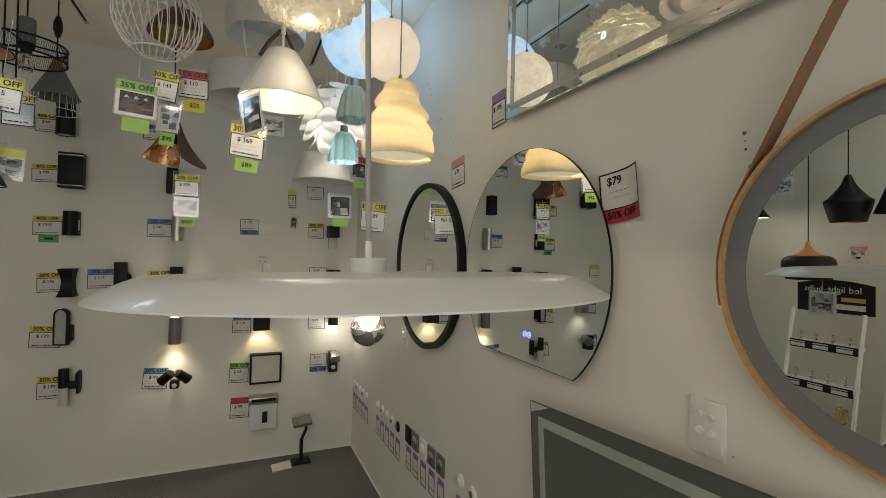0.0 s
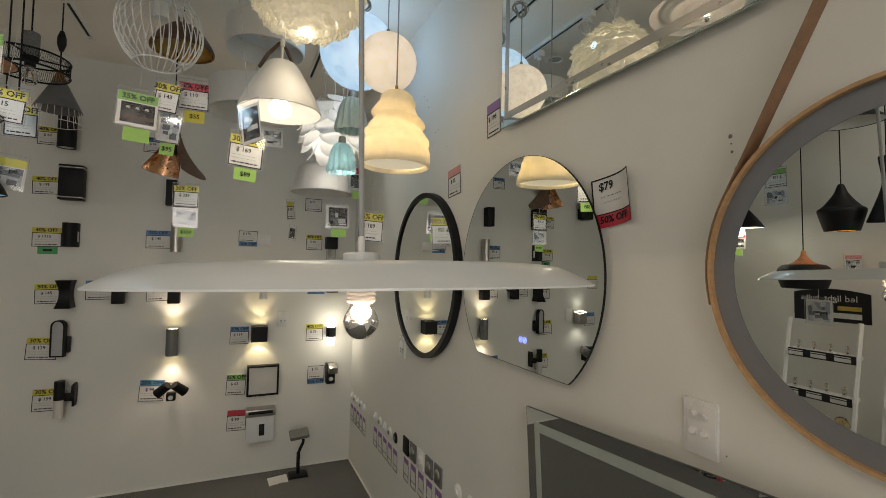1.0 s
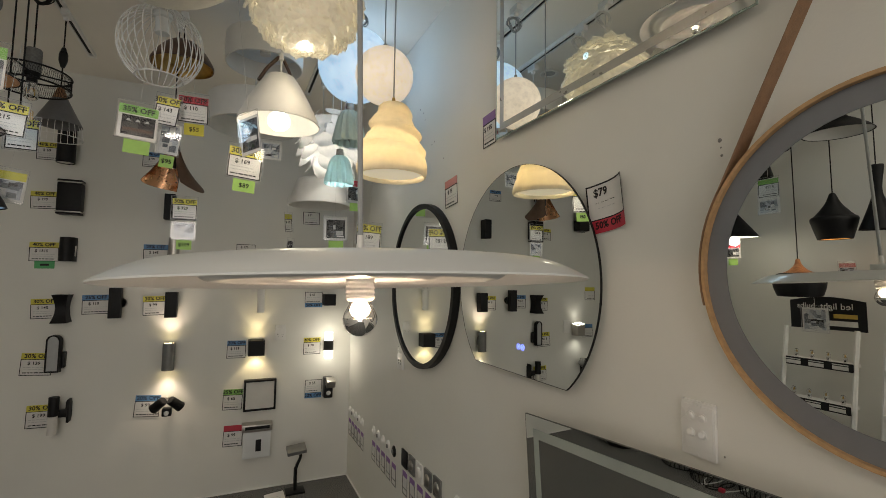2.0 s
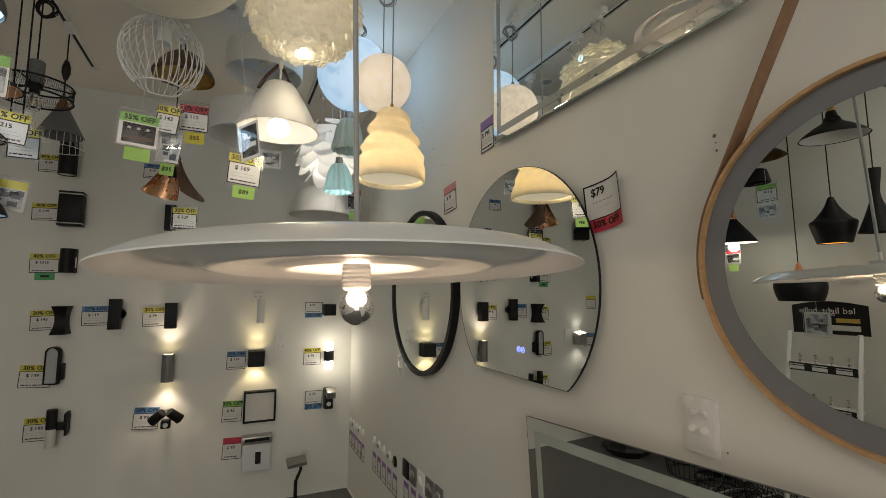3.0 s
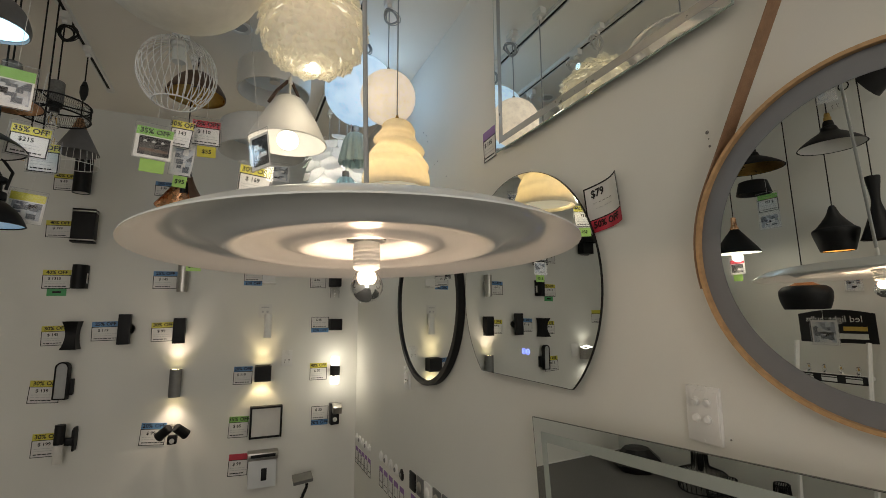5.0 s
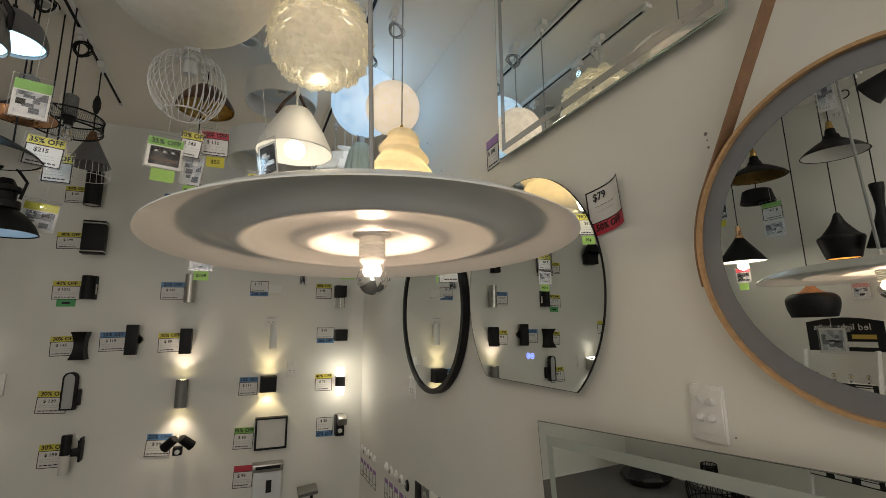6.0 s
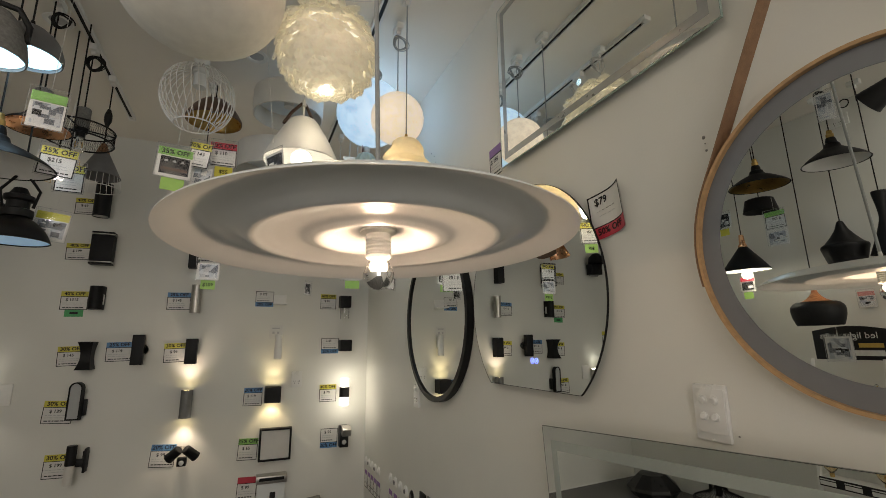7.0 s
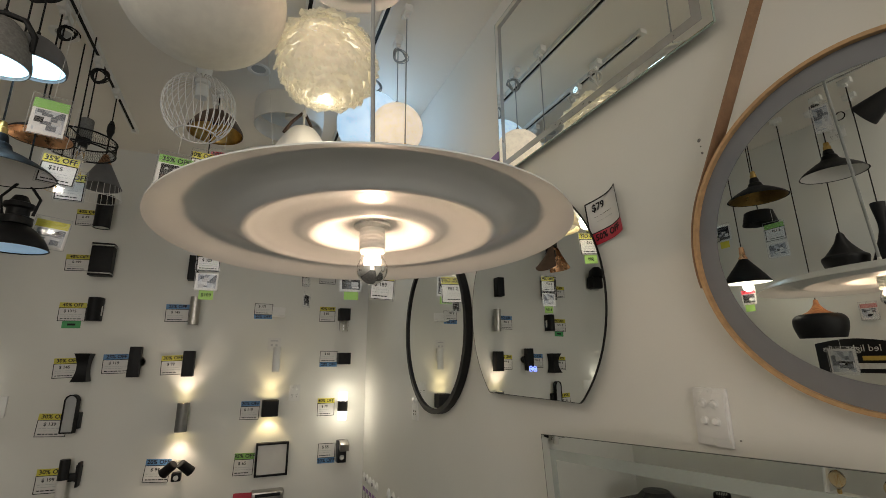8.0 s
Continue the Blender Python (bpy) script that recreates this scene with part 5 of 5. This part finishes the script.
part("shade", shell(smooth_curve([(0.025, 0.085), (0.05, 0.075), (0.085, 0.04), (0.105, 0.0)], 4), 0.003, 48), "black", t)
part("body", lathe([(0, 0.19), (0.018, 0.188), (0.03, 0.165), (0.042, 0.16), (0.042, 0.145), (0.032, 0.14), (0.032, 0.115), (0.045, 0.11), (0.045, 0.085), (0, 0.082)], 32), "black", t)
for s in (-1, 1):
    part("arm", tube([(s * 0.042, 0, 0.12), (s * 0.055, 0, 0.18), (s * 0.02, 0, 0.23), (0, 0, 0.245)], 0.005, 8), "black", t)
part("rim_lens", lathe([(0.1, 0.003), (0.06, 0.004), (0, 0.004)], 40), "rim_blue", t, "pale blue lens")
hang(t, 0.245, CEIL - 1.615, "cord_black", True, 0)

# small gold mesh shades
for x, y, z in ((-1.60, -1.17, 1.925), (-1.54, -1.24, 1.915)):
    t = pendant("mesh_shade_pendant", x, y, z, "small gold wire-mesh cylinder pendant with warm bulb")
    bm = bmesh.new()
    for k in range(20):
        a = 2 * math.pi * k / 20
        sweep(bm, [(0.036 * math.cos(a), 0.036 * math.sin(a), 0), (0.036 * math.cos(a), 0.036 * math.sin(a), 0.085)], 0.0009, 4)
    for j in range(6):
        sweep(bm, circle(0.036, 0.017 * j, 24), 0.0009, 4, True)
    part("mesh", bm, "brass", t)
    part("bulb", ball(0.016, (0, 0, 0.04), 18, 12), "bulb_cone", t)
    part("lamp_holder", lathe([(0, 0.10), (0.014, 0.10), (0.014, 0.055), (0, 0.055)], 20), "brass", t)
    hang(t, 0.10, CEIL - z, "cord_black", False)


# ---- black pendants on the far track, seen in the mirrors ----
t = pendant("vase_pendant", -2.30, -2.02, 1.582, "black waisted vase pendant with gold inside, glow added")
prof = smooth_curve([(0.007, 0.26), (0.016, 0.25), (0.036, 0.20), (0.082, 0.138), (0.106, 0.118), (0.102, 0.085), (0.078, 0.0)], 4)
part("shade", shell(prof, 0.002, 56), "black", t)
# the lining's brightness is emission of its own, here and in the hourglass
part("lining", lathe([(0.0755, 0.003), (0.098, 0.083), (0.085, 0.12), (0.0, 0.19)], 48), "glow_gold", t, "gold lining with added glow")
hang(t, 0.26, CEIL - 1.582, "cord_black", True, 0)
t = pendant("vase_pendant", -2.30, -2.215, 1.62, "tall black hourglass pendant with gold inside")
prof = smooth_curve([(0.028, 0.335), (0.032, 0.325), (0.020, 0.22), (0.028, 0.16), (0.062, 0.06), (0.085, 0.0)], 4)
part("shade", shell(prof, 0.002, 56), "black", t)
part("lining", lathe([(0.083, 0.002), (0.060, 0.06), (0.018, 0.15)], 48), "glow_gold", t, "gold lining with added glow")
hang(t, 0.335, CEIL - 1.62, "cord_black", True, 0)
t = pendant("two_tone_pendant", -2.20, -1.88, 1.268, "black drum pendant with orange wooden top")
part("shade", shell(smooth_curve([(0.060, 0.132), (0.098, 0.128), (0.124, 0.100), (0.122, 0.050), (0.106, 0.0)], 4), 0.003, 56), "black", t)
part("top", lathe(smooth_curve([(0.0, 0.212), (0.010, 0.208), (0.018, 0.178), (0.044, 0.148), (0.072, 0.133)], 4), 40), "orange_wood", t, "orange wooden top")
hang(t, 0.205, CEIL - 1.268, "cord_black", True, 0)
t = pendant("cone_pendant", -2.20, -1.525, 1.628, "black cone pendant with copper neck and white inside")
part("shade", shell(smooth_curve([(0.024, 0.158), (0.045, 0.128), (0.10, 0.055), (0.138, 0.0)], 4), 0.002, 48), "black", t)
# emission added to the lining, with a bare point lamp instead of a bulb
part("lining", lathe([(0.134, 0.001), (0.094, 0.056), (0.02, 0.145)], 48), "glow_soft", t, "white lining with added glow")
part("neck", lathe([(0, 0.235), (0.014, 0.235), (0.018, 0.178), (0.026, 0.165), (0.026, 0.155), (0, 0.152)], 24), "copper", t)
hang(t, 0.235, CEIL - 1.628, "cord_black", True, 0)
lamp("far_cone_bulb", "POINT", pose(-2.20, -1.525, 1.605), 0.9, (1.0, 0.9, 0.72), 0.03)
saucer(-2.10, -1.745, 2.115, 0.162, 0.105, "black", "brass", "black saucer pendant with gold inside and brass neck")
saucer(-2.15, -2.125, 2.132, 0.152, 0.115, "black", "matt_white", "black saucer pendant with white inside and brass neck")
t = pendant("drum_pendant", -2.30, -1.615, 2.005, "small black flared drum pendant")
part("shade", shell([(0.02, 0.085), (0.070, 0.085), (0.080, 0.08), (0.100, 0.0)], 0.003, 48), "black", t)
hang(t, 0.085, CEIL - 2.005, "cord_black", True, 0)
t = pendant("bell_pendant", -2.10, -2.29, 2.33, "black tilted bell pendant with cord ring")
part("shade", shell(smooth_curve([(0.012, 0.17), (0.030, 0.15), (0.052, 0.07), (0.070, 0.0)], 4), 0.003, 40), "black", t, m=pose(0, -0.04, 0.035, 62, 0, 0))
part("cord_ring", tube([(0.0, 0.055 + 0.022 * math.cos(0.42 * k), 0.085 + 0.022 * math.sin(0.42 * k)) for k in range(15)], 0.003, 6, True), "cord_black", t)
hang(t, 0.07, CEIL - 2.33, "cord_black", True, 0)
power_point(pose(ROOM_X, -2.00, 2.50, 0, 0, 90), "white double power point high on the far wall", 0.115, 0.072)

# ---- bulb stands against the far wall ----
SX = -2.36


def bulb_stand(y, label):
    t = thing("bulb_stand", pose(SX, y, 0, 0, 0, 90), label, "display stand", "bulb display stands")
    for s in (-1, 1):
        part("side_rail", sweep(bmesh.new(), [(s * 0.175, -0.15 + 0.17 * (k / 6) ** 1.5, 1.075 * k / 6) for k in range(7)], 0.013, 6), "white", t)
    for z, yy, d in ((0.895, 0.0, 0.09), (0.675, -0.05, 0.10), (0.455, -0.09, 0.11)):
        part("shelf", boxes(((0, yy, z - 0.012), (0.34, d, 0.02)), bevel=0.002), "white", t)
        part("label_strip", boxes(((-0.01, yy - d / 2 - 0.002, z - 0.018), (0.33, 0.003, 0.046))), "ink", t, "black price strip", smooth=False)
        for k in range(3):
            part("label", boxes(((-0.115 + 0.115 * k, yy - d / 2 - 0.004, z - 0.024), (0.075, 0.001, 0.020)), ((-0.115 + 0.115 * k, yy - d / 2 - 0.004, z - 0.006), (0.075, 0.001, 0.005))), "white_ink", t, smooth=False)
    return t


for y in (-1.885, -2.36):
    bulb_stand(y, "white ladder stand with black-edged shelves of bulbs")
    for z, dx, n, r in ((0.895, 0.0, 4, 0.012), (0.675, 0.05, 4, 0.013), (0.455, 0.09, 2, 0.038)):
        for k in range(n):
            b = thing("display_bulb", pose(SX + dx, y - 0.12 + 0.24 * k / max(1, n - 1), z), "clear filament bulb standing on a shelf", "light bulb", "bulbs on the stands")
            part("base", lathe([(0, 0.0), (0.010, 0.0), (0.011, 0.006), (0.011, 0.020), (0, 0.022)], 18), "brass" if n < 4 else "chrome", b)
            part("glass", lathe(smooth_curve([(0.009, 0.020), (r * 0.8, 0.020 + r * 0.7), (r, 0.020 + r * 1.5), (r * 0.6, 0.020 + r * 2.3), (0.001, 0.020 + r * 2.55)], 3), 22), "amber_glass" if n < 4 else "glass", b)
            part("filament", tube([(-r * 0.4, 0, 0.022 + r * 0.6), (-r * 0.25, 0, 0.020 + r * 1.8), (r * 0.25, 0, 0.020 + r * 0.8), (r * 0.4, 0, 0.020 + r * 1.8)], 0.0012, 4), "brass", b)
    t = thing("bulb_sign", pose(SX - 0.02, y - 0.035, 1.158, 0, 0, 90), "black curved sign with white script and gold bars", "sign", "stand signs")
    bm = bmesh.new()
    cols = [(-0.185 + 0.37 * k / 14) for k in range(15)]
    rows = [[bm.verts.new((x, q, z + (0.022 * math.cos(x * 9) if z > 0 else 0))) for x in cols] for q, z in ((0, -0.088), (0, 0.078), (0.004, 0.078), (0.004, -0.088))]
    for p, q in zip(rows, rows[1:] + rows[:1]):
        for k in range(14):
            bm.faces.new((p[k], p[k + 1], q[k + 1], q[k]))
    for k in (0, 14):
        bm.faces.new([r[k] for r in rows])
    part("board", bm, "ink", t)
    part("words", text_mesh("led light", 0.050, "white_ink"), "white_ink", t, m=pose(-0.05, -0.0025, 0.045))
    part("words", text_mesh("bulbs", 0.045, "white_ink"), "white_ink", t, m=pose(0.10, -0.0025, 0.045))
    part("gold_bar", boxes(((-0.09, -0.002, -0.008), (0.11, 0.001, 0.024))), "gold_ink", t, smooth=False)
    part("white_bar", boxes(((-0.06, -0.002, -0.050), (0.17, 0.001, 0.030))), "white_ink", t, smooth=False)

# shades standing on the carpet, seen in the leaning mirror
t = thing("lamp_shade", pose(-2.30, -0.46, 0.0), "black faceted lamp shade lying on the carpet", "lamp shade")
part("shade", lathe([(0, 0.17), (0.10, 0.165), (0.19, 0.08), (0.20, 0.06), (0.15, 0.0), (0, 0.0)], 9), "black_plastic", t, smooth=False)
for x, y, s, h in ((-2.38, -0.97, 0.72, 0.25), (-2.30, -1.24, 0.62, 0.16), (-2.38, -1.52, 0.6, 0.20)):
    t = thing("wire_basket_lamp", pose(x, y, 0.0), "black wire basket lamp standing on the carpet", "lamp shade", "wire lamps on the carpet")
    for k in range(30):
        a = 2 * math.pi * k / 30
        ca, sa = s * math.cos(a), s * math.sin(a)
        part("wire", tube([(0.07 * ca, 0.07 * sa, h), (0.08 * ca, 0.08 * sa, h * 0.62), (0.23 * ca, 0.23 * sa, h * 0.42), (0.21 * ca, 0.21 * sa, 0.004)], 0.003, 5), "black", t)
    for r, z in ((0.07, h), (0.23, h * 0.42), (0.21, 0.004)):
        part("ring", tube(circle(r * s, z, 36), 0.0035, 5, True), "black", t)
    part("lamp_holder", lathe([(0, h * 0.9), (0.02, h * 0.9), (0.02, h * 0.5), (0, h * 0.5)], 20), "black", t)


# loose leads on the carpet beside the wire lamps
for x0, y0, mat, seed in ((-2.33, -1.26, "cord_white", 3), (-2.30, -1.36, "cord_black", 8), (-2.34, -1.56, "cord_white", 11)):
    rnd = random.Random(seed)
    pts = [(0.16 * math.sin(0.55 * k + seed) + rnd.uniform(-0.02, 0.02), 0.022 * k - 0.2 + rnd.uniform(-0.02, 0.02), 0.005 + 0.03 * max(0.0, math.sin(0.8 * k + seed))) for k in range(18)]
    lead = thing("power_lead", pose(x0, y0, 0), ("white" if mat == "cord_white" else "black") + " tangled power lead lying on the carpet", "cable", "leads on the carpet")
    part("lead", tube(smooth_curve(pts, 4), 0.004, 6), mat, lead)
    part("plug", boxes(((pts[-1][0], pts[-1][1] + 0.012, pts[-1][2] + 0.008), (0.028, 0.034, 0.024)), bevel=0.004), "red" if seed == 11 else mat, lead, "moulded plug")


# ---- sale cards hanging from the lamps ----
def hanging_tag(x, y, z, rz, w, h, head, head_text, price, below="", below_text="", picture="", string=0.0, tilt=0.0):
    t = thing("hanging_price_tag", pose(x, y, z, 0, tilt, rz), f"clear sleeve with {TAGWORD.get(head, 'printed')} {'headed' if head else 'picture'} price card hanging from a lamp", "price tag", "hanging price tags")
    if picture:
        part("card", boxes(((0, -0.001, 0), (w, 0.0016, h))), "card", t, smooth=False)
        pw, ph, cz = w * 0.84, h * (0.60 if head else 0.84), -h * (0.11 if head else 0.0)
        dark = picture == "pic_dark"
        part("photo", boxes(((0.02 * w, -0.0022, cz), (pw, 0.0008, ph))), picture, t, smooth=False)
        rnd = random.Random(int(abs(x * 977 + z * 613)))
        if dark and head == "green":
            for c in (-0.28, 0.0, 0.28):
                zt = cz + ph * 0.32
                part("printed_lamp", plate([(pw * (c - 0.075), zt - ph * 0.12), (pw * (c + 0.075), zt - ph * 0.12), (pw * (c + 0.03), zt), (pw * (c - 0.03), zt)], 0.0005), "faint", t, m=pose(0, -0.0027, 0), smooth=False)
            part("printed_table", boxes(((0.02 * w, -0.003, cz - ph * 0.22), (pw * 0.9, 0.0006, ph * 0.16))), "copper_ink", t, smooth=False)
        else:
            for k in range(6):
                bw, bh_ = pw * rnd.uniform(0.12, 0.4), ph * rnd.uniform(0.08, 0.3)
                part("printed_patch", boxes(((0.02 * w + (pw - bw) * rnd.uniform(-0.48, 0.48), -0.0028 - 0.0002 * k, cz + (ph - bh_) * rnd.uniform(-0.48, 0.48)), (bw, 0.0003, bh_))), rnd.choice(("slate_ink", "faint", "ink", "card", "slate_ink")), t, smooth=False)
        if head:
            part("header", boxes(((0, -0.0024, h * 0.36), (w * 0.99, 0.001, h * 0.27))), head, t, smooth=False)
            if head_text:
                part("header_text", text_mesh(head_text, round(h * 0.22, 4), "ink", 0.0007), "ink", t, m=pose(0, -0.0034, h * 0.36))
    else:
        tag_parts(t, w, h, head, head_text, price)
    sl = part("sleeve", boxes(((0, -0.0055, 0.004), (w + 0.010, 0.0004, h + 0.018))), "sleeve", t, "clear plastic sleeve", smooth=False)
    sl.visible_shadow = False
    # thin pale border strip imitates the bright glint of the plastic edge
    part("edge_glint", ring_plate([(q * (w + 0.010) / 2, 0.004 + v * (h + 0.018) / 2) for q, v in ((-1, -1), (1, -1), (1, 1), (-1, 1))], [(q * (w + 0.0078) / 2, 0.004 + v * (h + 0.0158) / 2) for q, v in ((-1, -1), (1, -1), (1, 1), (-1, 1))], -0.005, -0.0062), "edge_glint", t, "pale strip painted as highlight along the sleeve edge", smooth=False)
    if below:
        part("sticker", boxes(((0.004, -0.002, -h / 2 - 0.026), (w * 0.66, 0.0012, 0.044))), below, t, "bright paper sticker", smooth=False)
        if below_text:
            part("sticker_text", text_mesh(below_text, 0.022, "ink", 0.0003), "ink", t, m=pose(0.004, -0.0032, -h / 2 - 0.026))
    if string:
        part("string", tube([(0, 0, h / 2 + 0.01), (0.003, 0.002, h / 2 + string)], 0.0008, 4), "cord_white", t)


for row in (
    (-1.104, -1.672, 1.886, 6, 0.106, 0.106, "green", "35% OFF", "", "lime", "", "pic_dark", 0.18, 3),
    (-1.045, -1.520, 1.984, -12, 0.076, 0.100, "yellow", "30% OFF", "$ 143", "", "", "", 0.10, 8),
    (-1.038, -1.490, 1.892, -8, 0.070, 0.110, "", "", "", "lime", "$95", "pic_light", 0.08, 6),
    (-0.968, -1.470, 2.020, 2, 0.098, 0.098, "red", "50% OFF", "$ 110", "yellow", "$55", "", 0.12, -1),
    (-0.787, -1.650, 1.798, 8, 0.108, 0.106, "yellow", "30% OFF", "$ 169", "lime", "$89", "", 0.14, 4),
    (-0.780, -1.900, 1.828, -48, 0.075, 0.115, "", "", "", "", "", "pic_dark", 0.70, -10),
    (-0.678, -1.200, 1.974, 0, 0.088, 0.076, "", "", "", "", "", "pic_light", 0.10, 0),
    (-1.024, -0.955, 1.714, 0, 0.100, 0.095, "yellow", "30% OFF", "$ 329", "", "", "", 0.20, 0),
    (-1.024, -0.955, 1.614, 0, 0.095, 0.080, "", "", "", "lime", "$109", "pic_light", 0.04, 0),
    (-1.468, -1.550, 1.880, 6, 0.102, 0.100, "yellow", "35% OFF", "$215", "", "", "", 0.20, 5),
    (-1.406, -1.860, 1.929, 10, 0.082, 0.110, "green", "", "", "", "", "pic_light", 0.63, 2),
    (-1.538, -1.310, 1.706, 10, 0.100, 0.106, "yellow", "", "", "", "", "pic_light", 0.10, 6),
    (-1.475, -1.400, 1.872, 4, 0.085, 0.105, "yellow", "35% OFF", "", "", "", "", 0.12, 0),
    (-0.215, -1.200, 1.600, -4, 0.118, 0.136, "yellow", "35% OFF", "$ 189", "", "", "", 0.935, 3),
    (-0.316, -0.900, 1.670, 2, 0.120, 0.118, "", "", "", "lime", "", "pic_dark", 0.25, -1),
    (-0.528, -0.600, 1.722, 40, 0.056, 0.100, "yellow", "", "$ 10", "", "", "", 0.10, -6),
    (-0.516, -0.600, 1.588, 40, 0.048, 0.070, "", "", "", "", "", "pic_dark", 0.08, 4),
    (-0.391, -1.450, 2.082, 60, 0.085, 0.150, "red", "", "", "", "", "pic_dark", 0.14, 14),
    (-0.225, -0.920, 1.880, 10, 0.083, 0.120, "red", "", "", "lime", "", "pic_dark", 0.14, 0),
    (-2.200, -1.748, 1.912, 90, 0.115, 0.105, "green", "", "$ 129", "", "", "", 0.09, 0),
    (-2.202, -1.746, 1.800, 90, 0.115, 0.085, "", "", "", "", "", "pic_light", 0.03, 0),
    (-2.100, -1.496, 1.960, 90, 0.09, 0.10, "", "", "", "yellow", "", "pic_dark", 0.10, 0),
    (-2.250, -1.487, 1.545, 90, 0.09, 0.09, "red", "", "", "lime", "", "pic_dark", 0.05, 0),
    (-2.200, -1.950, 1.140, 90, 0.125, 0.13, "", "", "", "", "", "pic_light", 0.10, 0),
    (-2.000, -2.200, 2.400, 80, 0.075, 0.15, "", "", "", "", "", "pic_light", 0.10, 0),
    (-2.540, -1.966, 1.405, 90, 0.080, 0.09, "pink", "", "", "", "", "pic_light", 0.0, 0),
):
    hanging_tag(*row)
